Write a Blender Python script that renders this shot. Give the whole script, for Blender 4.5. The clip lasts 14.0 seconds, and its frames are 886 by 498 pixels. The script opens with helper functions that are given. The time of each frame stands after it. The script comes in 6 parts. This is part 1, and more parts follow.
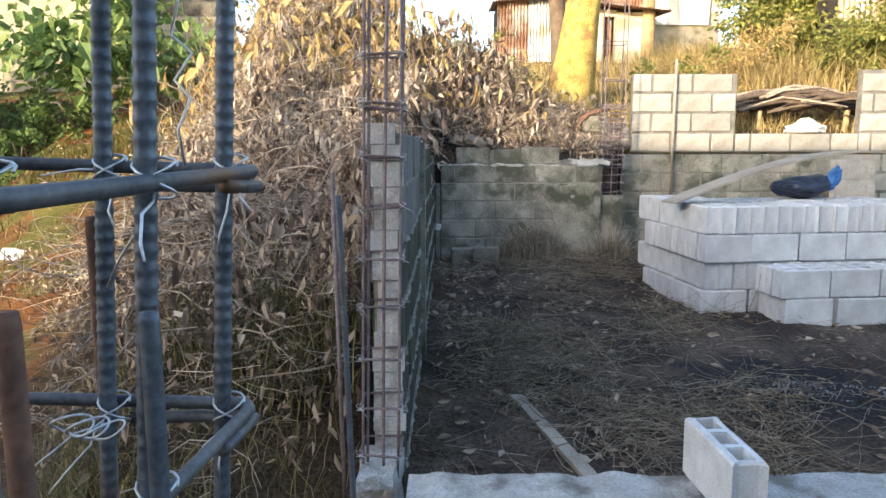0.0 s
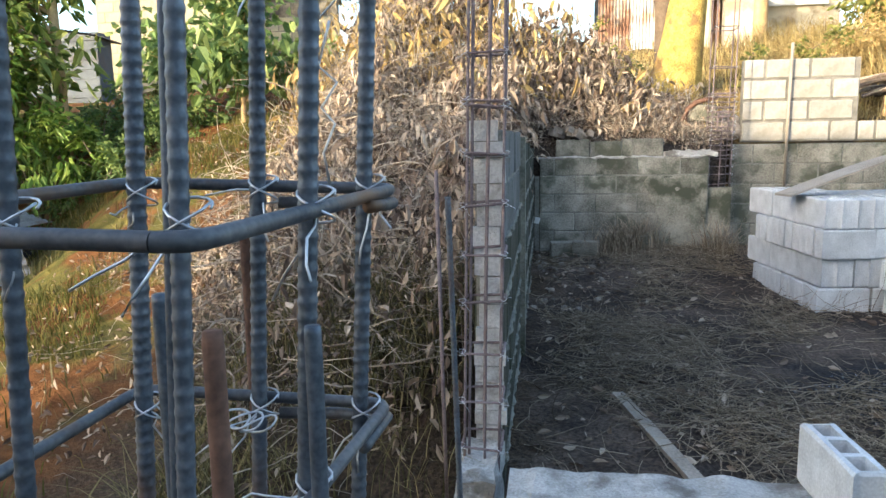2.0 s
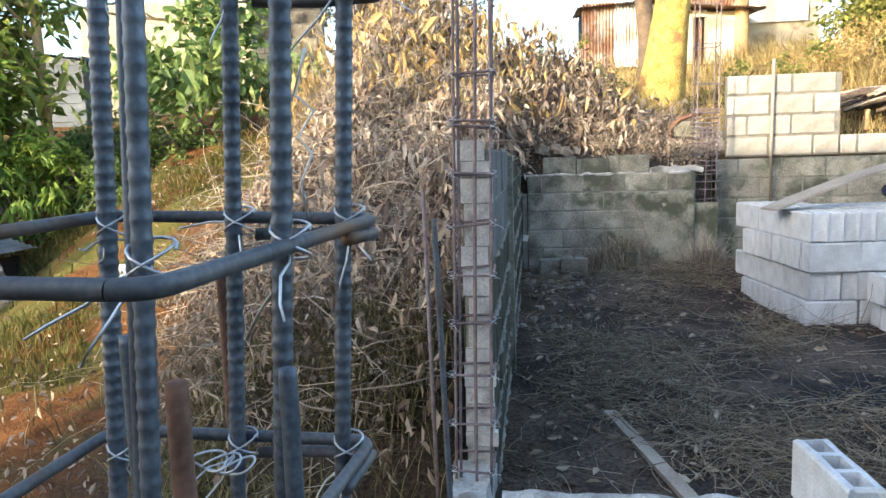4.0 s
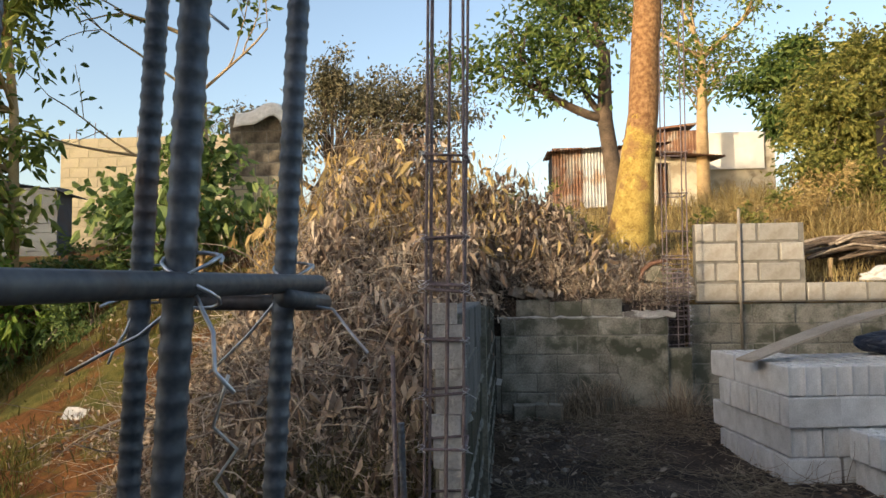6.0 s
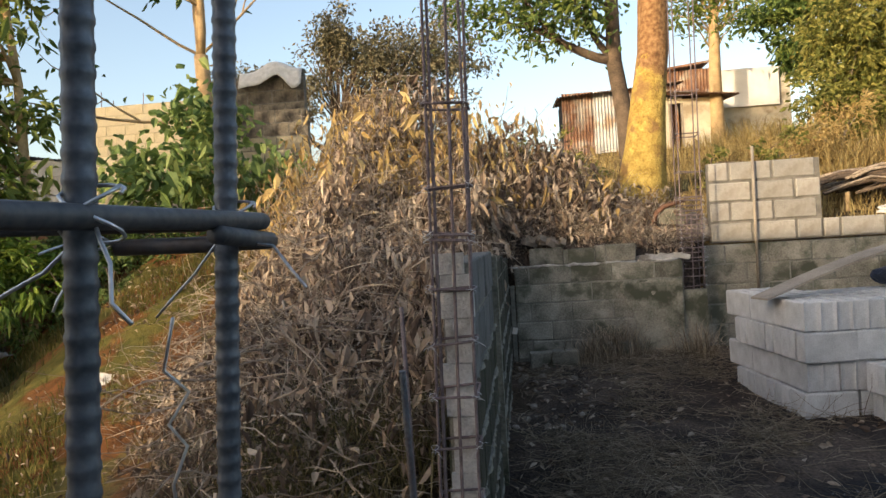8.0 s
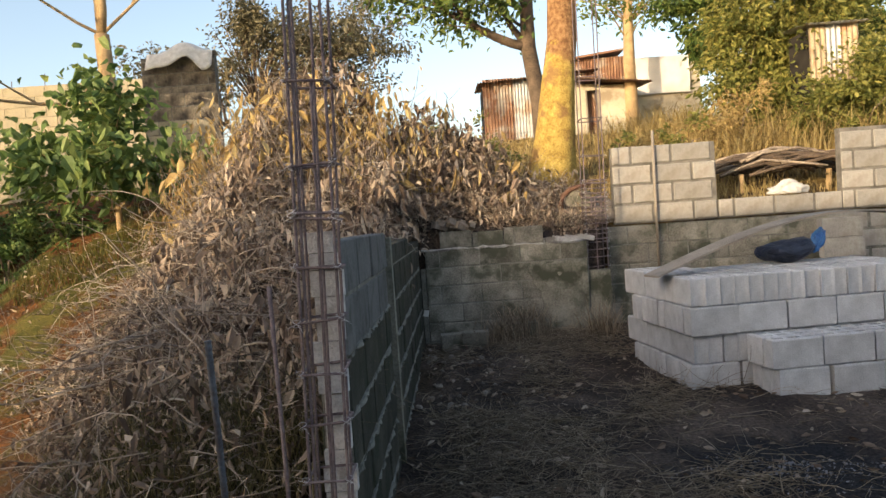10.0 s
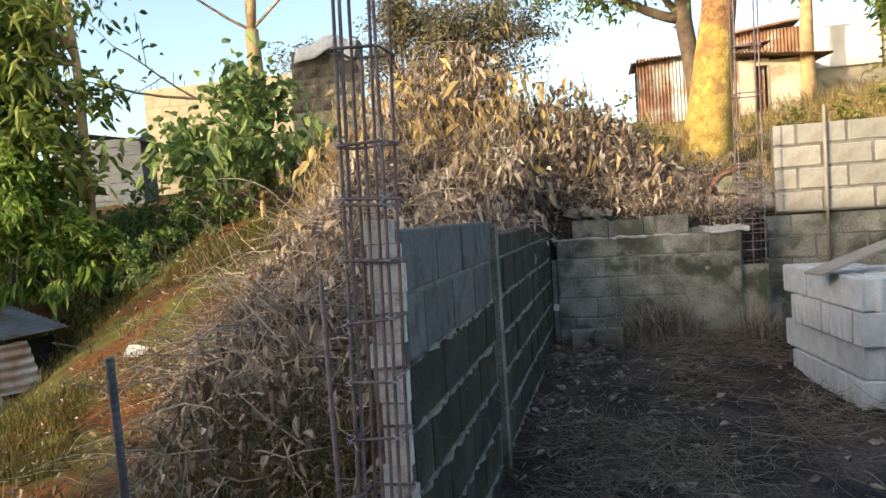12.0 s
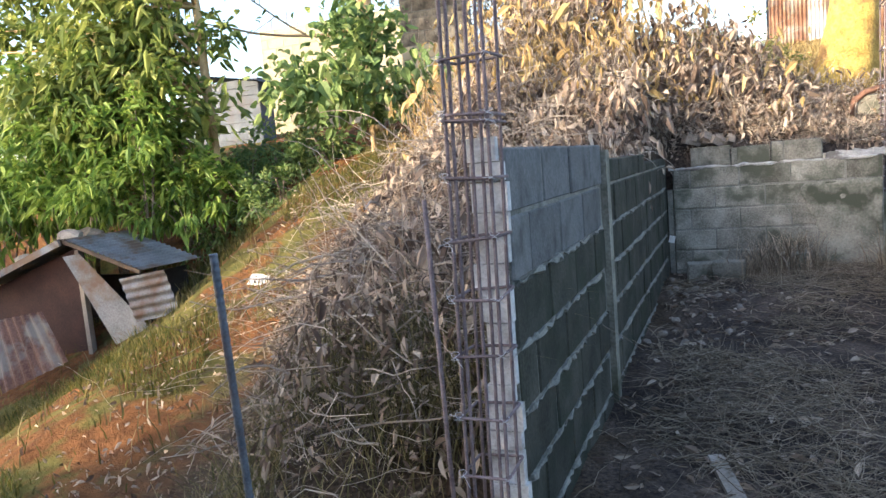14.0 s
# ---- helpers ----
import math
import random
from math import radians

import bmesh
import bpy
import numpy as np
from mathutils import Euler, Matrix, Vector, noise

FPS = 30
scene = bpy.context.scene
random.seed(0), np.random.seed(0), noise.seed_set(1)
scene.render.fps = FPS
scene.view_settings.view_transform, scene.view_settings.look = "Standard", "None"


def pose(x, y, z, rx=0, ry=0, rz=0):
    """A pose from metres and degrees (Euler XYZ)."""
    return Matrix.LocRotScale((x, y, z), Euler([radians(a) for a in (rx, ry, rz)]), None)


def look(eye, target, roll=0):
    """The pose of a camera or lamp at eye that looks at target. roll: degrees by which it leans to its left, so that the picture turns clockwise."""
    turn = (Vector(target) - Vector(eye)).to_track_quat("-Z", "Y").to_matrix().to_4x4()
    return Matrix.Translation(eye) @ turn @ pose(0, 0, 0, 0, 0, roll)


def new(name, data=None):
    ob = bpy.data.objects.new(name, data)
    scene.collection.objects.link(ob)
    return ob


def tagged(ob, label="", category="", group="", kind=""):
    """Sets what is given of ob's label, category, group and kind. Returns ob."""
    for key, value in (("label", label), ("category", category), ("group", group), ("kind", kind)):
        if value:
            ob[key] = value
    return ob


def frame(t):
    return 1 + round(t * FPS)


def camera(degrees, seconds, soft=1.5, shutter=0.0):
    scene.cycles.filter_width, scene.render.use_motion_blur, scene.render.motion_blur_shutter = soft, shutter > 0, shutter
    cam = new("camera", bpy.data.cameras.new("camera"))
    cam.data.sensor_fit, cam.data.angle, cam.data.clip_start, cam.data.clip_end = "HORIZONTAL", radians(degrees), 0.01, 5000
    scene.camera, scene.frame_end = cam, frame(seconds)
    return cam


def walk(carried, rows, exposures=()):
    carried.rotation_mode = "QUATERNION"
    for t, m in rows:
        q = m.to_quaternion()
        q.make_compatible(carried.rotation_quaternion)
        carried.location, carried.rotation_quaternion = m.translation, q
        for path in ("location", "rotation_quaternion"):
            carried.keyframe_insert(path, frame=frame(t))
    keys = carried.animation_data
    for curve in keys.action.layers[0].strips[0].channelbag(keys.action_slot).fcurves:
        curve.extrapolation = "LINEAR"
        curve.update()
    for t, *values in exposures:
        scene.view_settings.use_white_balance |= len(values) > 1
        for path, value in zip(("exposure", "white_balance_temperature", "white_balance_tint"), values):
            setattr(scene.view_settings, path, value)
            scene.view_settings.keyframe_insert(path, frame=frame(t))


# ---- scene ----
cam = camera(64.5, 14.0)
PATH = [
    (0, (0.053, -0.037, 1.383), (0.03, 1.942, 1.091), -0.1),
    (0.5, (0.058, -0.044, 1.387), (-0.028, 1.938, 1.139), 0.5),
    (1, (0.056, -0.057, 1.396), (-0.122, 1.923, 1.183), 0.7),
    (1.5, (0.048, -0.067, 1.4), (-0.218, 1.898, 1.139), 0.2),
    (2, (0.036, -0.059, 1.4), (-0.26, 1.894, 1.088), -1.0),
    (2.2, (0.04, -0.061, 1.414), (-0.239, 1.896, 1.112), -1.0),
    (4.3, (0.038, -0.043, 1.405), (-0.228, 1.923, 1.152), -1.8),
    (4.5, (0.039, -0.051, 1.415), (-0.217, 1.919, 1.18), -0.9),
    (5, (0.038, -0.023, 1.45), (-0.206, 1.962, 1.426), 1.0),
    (5.5, (0.045, 0.008, 1.486), (-0.104, 2.001, 1.561), 0.4),
    (6, (0.033, 0.051, 1.509), (-0.15, 2.039, 1.614), -0.8),
    (6.5, (0.039, 0.065, 1.518), (-0.108, 2.06, 1.511), -3.5),
    (7, (0.032, 0.068, 1.516), (-0.164, 2.058, 1.488), -2.4),
    (9.3, (0.188, 0.047, 1.477), (-0.075, 2.03, 1.457), -4.9),
    (9.5, (0.214, 0.044, 1.477), (-0.011, 2.032, 1.451), -4.6),
    (10, (0.259, 0.053, 1.458), (0.221, 2.052, 1.382), -4.0),
    (10.5, (0.269, 0.113, 1.445), (0.273, 2.11, 1.339), -2.4),
    (11, (0.298, 0.27, 1.443), (0.305, 2.266, 1.31), -4.8),
    (11.5, (0.332, 0.356, 1.441), (0.118, 2.342, 1.338), -5.9),
    (12, (0.471, 0.398, 1.44), (-0.005, 2.338, 1.361), -3.8),
    (12.5, (0.508, 0.404, 1.432), (-0.067, 2.317, 1.335), -4.6),
    (13, (0.484, 0.391, 1.409), (-0.247, 2.247, 1.256), -3.3),
    (13.5, (0.477, 0.413, 1.392), (-0.27, 2.255, 1.177), -4.0),
    (14, (0.477, 0.431, 1.386), (-0.305, 2.257, 1.153), -4.8),
]
EXPOSURES = [(0.0, 2.20, 6200, 10), (2.0, 2.30, 6150, 8), (4.5, 2.36, 6100, 9), (5.0, 1.98, 6300, 10), (5.5, 1.52, 6500, 10), (6.0, 1.10, 6850, 12), (7.0, 1.24, 7100, 14),
             (9.5, 1.2, 6900, 12), (10.0, 1.28, 7100, 14), (10.5, 1.56, 6900, 12), (11.5, 1.76, 6600, 10), (12.0, 1.58, 6600, 10), (13.0, 1.94, 6150, 12), (13.5, 2.18, 6000, 14), (14.0, 2.36, 6000, 14)]
walk(cam, [(t, look(eye, target, roll)) for t, eye, target, roll in PATH], EXPOSURES)

# ---- light ----
SUN_EL, SUN_AZ = 14.0, 38.0  # height of the sun; the light runs towards +y and this many degrees towards +x
world = bpy.data.worlds.new("world")
scene.world = world
world.use_nodes = True
wn, wl = world.node_tree.nodes, world.node_tree.links
sky = wn.new("ShaderNodeTexSky")
sky.sky_type, sky.sun_disc = "NISHITA", False
sky.sun_elevation, sky.sun_rotation = radians(SUN_EL), radians(180 + SUN_AZ)
sky.air_density, sky.dust_density = 1.0, 2.5
wl.new(sky.outputs["Color"], wn["Background"].inputs["Color"])
wn["Background"].inputs["Strength"].default_value = 0.15
sun = new("sun", bpy.data.lights.new("sun", "SUN"))
sun.data.energy, sun.data.angle, sun.data.color = 2.0, radians(0.6), (1.0, 0.82, 0.56)
a, e = radians(SUN_AZ), radians(SUN_EL)
sun.matrix_world = look((0, -20, 20), (math.sin(a) * math.cos(e), -20 + math.cos(a) * math.cos(e), 20 - math.sin(e)))

# ---- tools ----
RNG = np.random.default_rng(7)


class Geo:
    """Collects vertices and faces of one mesh."""

    def __init__(self):
        self.v, self.f = [], []

    def add(self, verts, faces):
        o = len(self.v)
        self.v.extend(tuple(p) for p in verts)
        self.f.extend(tuple(i + o for i in q) for q in faces)
        return self

    def box(self, x0, x1, y0, y1, z0, z1, m=None):
        c = [Vector((x, y, z)) for z in (z0, z1) for y in (y0, y1) for x in (x0, x1)]
        if m is not None:
            c = [m @ p for p in c]
        return self.add(c, [(0, 2, 3, 1), (4, 5, 7, 6), (0, 1, 5, 4), (2, 6, 7, 3), (0, 4, 6, 2), (1, 3, 7, 5)])

    def tube(self, path, radius, sides=6, caps=True):
        """A tube along path; radius is one number or one for each point."""
        pts = [Vector(p) for p in path]
        n = len(pts)
        rad = radius if isinstance(radius, (list, tuple)) else [radius] * n
        ref = Vector((0.31, 0.17, 0.93))
        verts, faces = [], []
        for i, p in enumerate(pts):
            d = (pts[min(i + 1, n - 1)] - pts[max(i - 1, 0)])
            d = d.normalized() if d.length > 1e-9 else Vector((0, 0, 1))
            if abs(d.dot(ref)) > 0.97:
                ref = Vector((0.9, 0.3, 0.1))
            a = d.cross(ref).normalized()
            b = d.cross(a)
            for k in range(sides):
                w = 2 * math.pi * k / sides
                verts.append(p + rad[i] * (math.cos(w) * a + math.sin(w) * b))
        for i in range(n - 1):
            for k in range(sides):
                q = (k + 1) % sides
                faces.append((i * sides + k, i * sides + q, (i + 1) * sides + q, (i + 1) * sides + k))
        if caps:
            faces.append(tuple(range(sides))[::-1])
            faces.append(tuple((n - 1) * sides + k for k in range(sides)))
        return self.add(verts, faces)

    def mesh(self, name, smooth=False):
        me = bpy.data.meshes.new(name)
        me.from_pydata(self.v, [], self.f)
        if smooth:
            me.polygons.foreach_set("use_smooth", [True] * len(me.polygons))
        me.update()
        return me


def put(name, geo, material, parent=None, label="", smooth=False):
    """One mesh object, at top level or as a part of parent."""
    ob = new(name, geo.mesh(name, smooth) if isinstance(geo, Geo) else geo)
    if material is not None and not len(ob.data.materials):
        ob.data.materials.append(material)
    if parent is not None:
        ob.parent = parent
    if label:
        ob["label"] = label
    return ob


def thing(name, label, category, group="", kind="", at=(0, 0, 0)):
    ob = new(name)
    ob.location = at
    ob.empty_display_size = 0.1
    return tagged(ob, label, category, group, kind)


def sstep(a, b, x):
    t = min(1.0, max(0.0, (x - a) / (b - a)))
    return t * t * (3 - 2 * t)


def lerp_table(table, x):
    return float(np.interp(x, [a for a, _ in table], [b for _, b in table]))


def leaf_mesh(name, pos, along, size, ratio=0.5, droop=0.25, material=None, fold=0.25):
    """Many folded six-cornered leaves in one mesh. pos, along: arrays; size: one length for each leaf."""
    n = len(pos)
    along = along / np.maximum(1e-6, np.linalg.norm(along, axis=1))[:, None]
    rnd = RNG.normal(size=(n, 3))
    side = np.cross(along, rnd)
    side /= np.maximum(1e-6, np.linalg.norm(side, axis=1))[:, None]
    up = np.cross(side, along)
    L = size[:, None]
    W = L * ratio * RNG.uniform(0.75, 1.2, (n, 1))
    down = np.array([0, 0, -1.0])
    mid1 = pos + along * L * 0.35 + down * L * droop * 0.15
    mid2 = pos + along * L * 0.7 + down * L * droop * 0.5
    tip = pos + along * L + down * L * droop
    v = np.empty((n, 7, 3))
    v[:, 0] = pos
    v[:, 1] = mid1 + side * W * 0.5 + up * W * fold
    v[:, 2] = mid1
    v[:, 3] = mid1 - side * W * 0.5 + up * W * fold
    v[:, 4] = mid2 + side * W * 0.38 + up * W * fold
    v[:, 5] = mid2 - side * W * 0.38 + up * W * fold
    v[:, 6] = tip
    tris = np.array([[0, 2, 1], [0, 3, 2]])
    q = np.array([[1, 2, 6, 4], [2, 3, 5, 6]])
    base = (np.arange(n) * 7)[:, None, None]
    faces = [tuple(r) for r in (tris[None] + base).reshape(-1, 3).tolist()] + [tuple(r) for r in (q[None] + base).reshape(-1, 4).tolist()]
    me = bpy.data.meshes.new(name)
    me.from_pydata(v.reshape(-1, 3).tolist(), [], faces)
    if material:
        me.materials.append(material)
    me.update()
    return me


def blade_mesh(name, pos, height, lean, width, material):
    """Grass blades, each a bent strip of three quads."""
    n = len(pos)
    az = RNG.uniform(0, 2 * np.pi, n)
    way = np.stack([np.cos(az), np.sin(az), np.zeros(n)], 1)
    side = np.stack([-np.sin(az), np.cos(az), np.zeros(n)], 1)
    v = np.empty((n, 7, 3))
    h, l, w = height[:, None], lean[:, None], width[:, None]
    up = np.array([0, 0, 1.0])
    for k, (s, t) in enumerate(((0, 1.0), (0.4, 0.9), (0.75, 0.6))):
        c = pos + up * h * s * (1 - 0.25 * l * s) + way * h * l * s * s
        v[:, 2 * k] = c + side * w * t * 0.5
        v[:, 2 * k + 1] = c - side * w * t * 0.5
    v[:, 6] = pos + up * h * (1 - 0.35 * l) + way * h * l
    base = (np.arange(n) * 7)[:, None, None]
    q = np.array([[0, 1, 3, 2], [2, 3, 5, 4]])
    t = np.array([[4, 5, 6]])
    faces = [tuple(r) for r in (q[None] + base).reshape(-1, 4).tolist()] + [tuple(r) for r in (t[None] + base).reshape(-1, 3).tolist()]
    me = bpy.data.meshes.new(name)
    me.from_pydata(v.reshape(-1, 3).tolist(), [], faces)
    me.materials.append(material)
    me.update()
    return me


def twig_mesh(name, starts, ways, lengths, radii, material, bend=0.35, segs=5, sides=3, sag=0.0):
    """Many bent twigs in one mesh."""
    n = len(starts)
    ways = ways / np.maximum(1e-6, np.linalg.norm(ways, axis=1))[:, None]
    pts = np.empty((n, segs + 1, 3))
    pts[:, 0] = starts
    d = ways.copy()
    step = (lengths / segs)[:, None]
    dirs = [d.copy()]
    for k in range(segs):
        pts[:, k + 1] = pts[:, k] + d * step
        d = d + RNG.normal(size=(n, 3)) * bend + np.array([0, 0, -sag])
        d /= np.maximum(1e-6, np.linalg.norm(d, axis=1))[:, None]
        dirs.append(d.copy())
    ref = RNG.normal(size=(n, 3))
    v = np.empty((n, segs + 1, sides, 3))
    for k in range(segs + 1):
        a = np.cross(dirs[k], ref)
        a /= np.maximum(1e-6, np.linalg.norm(a, axis=1))[:, None]
        b = np.cross(dirs[k], a)
        r = (radii * (1 - 0.6 * k / segs))[:, None]
        for s in range(sides):
            w = 2 * np.pi * s / sides
            v[:, k, s] = pts[:, k] + r * (np.cos(w) * a + np.sin(w) * b)
    q = []
    for k in range(segs):
        for s in range(sides):
            t = (s + 1) % sides
            q.append((k * sides + s, k * sides + t, (k + 1) * sides + t, (k + 1) * sides + s))
    faces = (np.array(q)[None] + (np.arange(n) * (segs + 1) * sides)[:, None, None]).reshape(-1, 4)
    me = bpy.data.meshes.new(name)
    me.from_pydata(v.reshape(-1, 3).tolist(), [], [tuple(f) for f in faces.tolist()])
    me.materials.append(material)
    me.polygons.foreach_set("use_smooth", [True] * len(me.polygons))
    me.update()
    return me, pts

# ---- materials ----
def nodes_of(name):
    m = bpy.data.materials.new(name)
    m.use_nodes = True
    return m, m.node_tree.nodes, m.node_tree.links, m.node_tree.nodes["Principled BSDF"]


def rough_mat(name, low, high, scale=8.0, fine=90.0, rough=0.85, bump=0.3, metal=0.0, vary=0.12, depth=0.01,
              stain=None, stain_scale=2.0, stain_from=0.5, stain_to=0.62, coords="Object"):
    """Two colours mixed by coarse and fine noise, with grain relief, an own tone for each object and, if given, stains."""
    m, n, l, p = nodes_of(name)
    tc = n.new("ShaderNodeTexCoord")
    if coords == "World":
        geo = n.new("ShaderNodeNewGeometry")
        vec = geo.outputs["Position"]
    else:
        vec = tc.outputs["Object"]
    a = n.new("ShaderNodeTexNoise")
    a.inputs["Scale"].default_value, a.inputs["Detail"].default_value = scale, 6
    b = n.new("ShaderNodeTexNoise")
    b.inputs["Scale"].default_value, b.inputs["Detail"].default_value = fine, 4
    l.new(vec, a.inputs["Vector"]), l.new(vec, b.inputs["Vector"])
    mixn = n.new("ShaderNodeMath")
    mixn.operation = "MULTIPLY_ADD"
    l.new(b.outputs["Fac"], mixn.inputs[0])
    mixn.inputs[1].default_value = 0.45
    half = n.new("ShaderNodeMath")
    half.operation = "MULTIPLY"
    half.inputs[1].default_value = 0.6
    l.new(a.outputs["Fac"], half.inputs[0])
    l.new(half.outputs[0], mixn.inputs[2])
    ramp = n.new("ShaderNodeValToRGB")
    ramp.color_ramp.elements[0].position, ramp.color_ramp.elements[1].position = 0.38, 0.68
    ramp.color_ramp.elements[0].color, ramp.color_ramp.elements[1].color = (*low, 1), (*high, 1)
    l.new(mixn.outputs[0], ramp.inputs["Fac"])
    col = ramp.outputs["Color"]
    if stain:
        s = n.new("ShaderNodeTexNoise")
        s.inputs["Scale"].default_value, s.inputs["Detail"].default_value, s.inputs["Roughness"].default_value = stain_scale, 5, 0.6
        l.new(vec, s.inputs["Vector"])
        r = n.new("ShaderNodeMapRange")
        r.inputs["From Min"].default_value, r.inputs["From Max"].default_value = stain_from, stain_to
        l.new(s.outputs["Fac"], r.inputs["Value"])
        mx = n.new("ShaderNodeMix")
        mx.data_type = "RGBA"
        l.new(r.outputs["Result"], mx.inputs["Factor"])
        l.new(col, mx.inputs["A"])
        mx.inputs["B"].default_value = (*stain, 1)
        col = mx.outputs["Result"]
    if vary:
        oi = n.new("ShaderNodeObjectInfo")
        mr = n.new("ShaderNodeMapRange")
        mr.inputs["To Min"].default_value, mr.inputs["To Max"].default_value = 1 - vary, 1 + vary
        l.new(oi.outputs["Random"], mr.inputs["Value"])
        hs = n.new("ShaderNodeHueSaturation")
        l.new(mr.outputs["Result"], hs.inputs["Value"])
        l.new(col, hs.inputs["Color"])
        col = hs.outputs["Color"]
    l.new(col, p.inputs["Base Color"])
    p.inputs["Roughness"].default_value, p.inputs["Metallic"].default_value = rough, metal
    p.inputs["Specular IOR Level"].default_value = 0.3
    bp = n.new("ShaderNodeBump")
    bp.inputs["Strength"].default_value, bp.inputs["Distance"].default_value = bump, depth
    l.new(mixn.outputs[0], bp.inputs["Height"])
    l.new(bp.outputs["Normal"], p.inputs["Normal"])
    return m


def leaf_mat(name, low, mid, high, glow=0.35, rough=0.55, spots=60.0):
    """Leaves: a tone for each leaf, fine mottling, and light that passes through."""
    m, n, l, p = nodes_of(name)
    geo = n.new("ShaderNodeNewGeometry")
    ramp = n.new("ShaderNodeValToRGB")
    e = ramp.color_ramp.elements
    e[0].color, e[1].color = (*low, 1), (*high, 1)
    x = e.new(0.5)
    x.color = (*mid, 1)
    l.new(geo.outputs["Random Per Island"], ramp.inputs["Fac"])
    no = n.new("ShaderNodeTexNoise")
    no.inputs["Scale"].default_value = spots
    l.new(geo.outputs["Position"], no.inputs["Vector"])
    mr = n.new("ShaderNodeMapRange")
    mr.inputs["To Min"].default_value, mr.inputs["To Max"].default_value = 0.7, 1.3
    l.new(no.outputs["Fac"], mr.inputs["Value"])
    hs = n.new("ShaderNodeHueSaturation")
    l.new(ramp.outputs["Color"], hs.inputs["Color"])
    l.new(mr.outputs["Result"], hs.inputs["Value"])
    l.new(hs.outputs["Color"], p.inputs["Base Color"])
    p.inputs["Roughness"].default_value = rough
    p.inputs["Specular IOR Level"].default_value = 0.3
    tr = n.new("ShaderNodeBsdfTranslucent")
    l.new(hs.outputs["Color"], tr.inputs["Color"])
    mx = n.new("ShaderNodeMixShader")
    mx.inputs["Fac"].default_value = glow
    out = n["Material Output"]
    l.new(p.outputs["BSDF"], mx.inputs[1])
    l.new(tr.outputs["BSDF"], mx.inputs[2])
    l.new(mx.outputs["Shader"], out.inputs["Surface"])
    return m


def ground_mat():
    """Soil that changes from ash-dark litter in the plot to orange clay on the slope, with grass stain."""
    m, n, l, p = nodes_of("soil")
    geo = n.new("ShaderNodeNewGeometry")
    pos = geo.outputs["Position"]

    def noise_node(scale, detail=6, roughness=0.6):
        t = n.new("ShaderNodeTexNoise")
        t.inputs["Scale"].default_value, t.inputs["Detail"].default_value, t.inputs["Roughness"].default_value = scale, detail, roughness
        l.new(pos, t.inputs["Vector"])
        return t.outputs["Fac"]

    def ramp(fac, a, b, lo, hi):
        r = n.new("ShaderNodeValToRGB")
        r.color_ramp.elements[0].position, r.color_ramp.elements[1].position = lo, hi
        r.color_ramp.elements[0].color, r.color_ramp.elements[1].color = (*a, 1), (*b, 1)
        l.new(fac, r.inputs["Fac"])
        return r.outputs["Color"]

    def mix(fac, a, b):
        x = n.new("ShaderNodeMix")
        x.data_type = "RGBA"
        l.new(fac, x.inputs["Factor"]), l.new(a, x.inputs["A"]), l.new(b, x.inputs["B"])
        return x.outputs["Result"]

    def span(value, lo, hi):
        r = n.new("ShaderNodeMapRange")
        r.interpolation_type = "SMOOTHSTEP"
        r.inputs["From Min"].default_value, r.inputs["From Max"].default_value = lo, hi
        l.new(value, r.inputs["Value"])
        return r.outputs["Result"]

    fine, mid, big = noise_node(55, 8), noise_node(9), noise_node(1.3)
    wet = span(noise_node(1.9, 4), 0.42, 0.6)
    clay = ramp(mid, (0.085, 0.036, 0.013), (0.19, 0.084, 0.03), 0.35, 0.65)
    plot = ramp(fine, (0.05, 0.04, 0.034), (0.2, 0.15, 0.115), 0.35, 0.7)
    plot = mix(wet, ramp(fine, (0.022, 0.018, 0.017), (0.09, 0.07, 0.058), 0.35, 0.7), plot)
    # soot left by the fire
    away = n.new("ShaderNodeVectorMath")
    away.operation = "DISTANCE"
    l.new(pos, away.inputs[0])
    away.inputs[1].default_value = (1.8, 3.35, 0.18)
    edge = n.new("ShaderNodeMath")
    edge.operation = "MULTIPLY_ADD"
    l.new(noise_node(3.5, 5), edge.inputs[0])
    edge.inputs[1].default_value = 0.9
    l.new(away.outputs["Value"], edge.inputs[2])
    plot = mix(span(edge.outputs[0], 1.15, 0.8), plot, ramp(fine, (0.01, 0.01, 0.011), (0.045, 0.043, 0.045), 0.35, 0.7))
    litter = ramp(fine, (0.03, 0.023, 0.017), (0.12, 0.085, 0.055), 0.35, 0.7)
    grass = ramp(mid, (0.065, 0.07, 0.016), (0.15, 0.125, 0.036), 0.35, 0.65)
    sep = n.new("ShaderNodeSeparateXYZ")
    l.new(pos, sep.inputs[0])
    wob = n.new("ShaderNodeMath")
    wob.operation = "MULTIPLY_ADD"
    l.new(big, wob.inputs[0])
    wob.inputs[1].default_value = 2.4
    l.new(sep.outputs["X"], wob.inputs[2])
    left = span(wob.outputs[0], -0.6, -1.6)
    slope = mix(span(big, 0.48, 0.56), clay, grass)
    # trodden litter between plot and clay slope, darkened for the shade under the brush
    ground = mix(span(wob.outputs[0], 1.3, 0.9), plot, litter)
    ground = mix(left, ground, slope)
    back = mix(span(big, 0.4, 0.6), litter, ramp(mid, (0.2, 0.13, 0.05), (0.38, 0.27, 0.1), 0.35, 0.65))
    ground2 = mix(span(sep.outputs["Y"], 6.95, 7.2), ground, mix(left, back, slope))
    l.new(ground2, p.inputs["Base Color"])
    p.inputs["Roughness"].default_value = 0.95
    p.inputs["Specular IOR Level"].default_value = 0.15
    bp = n.new("ShaderNodeBump")
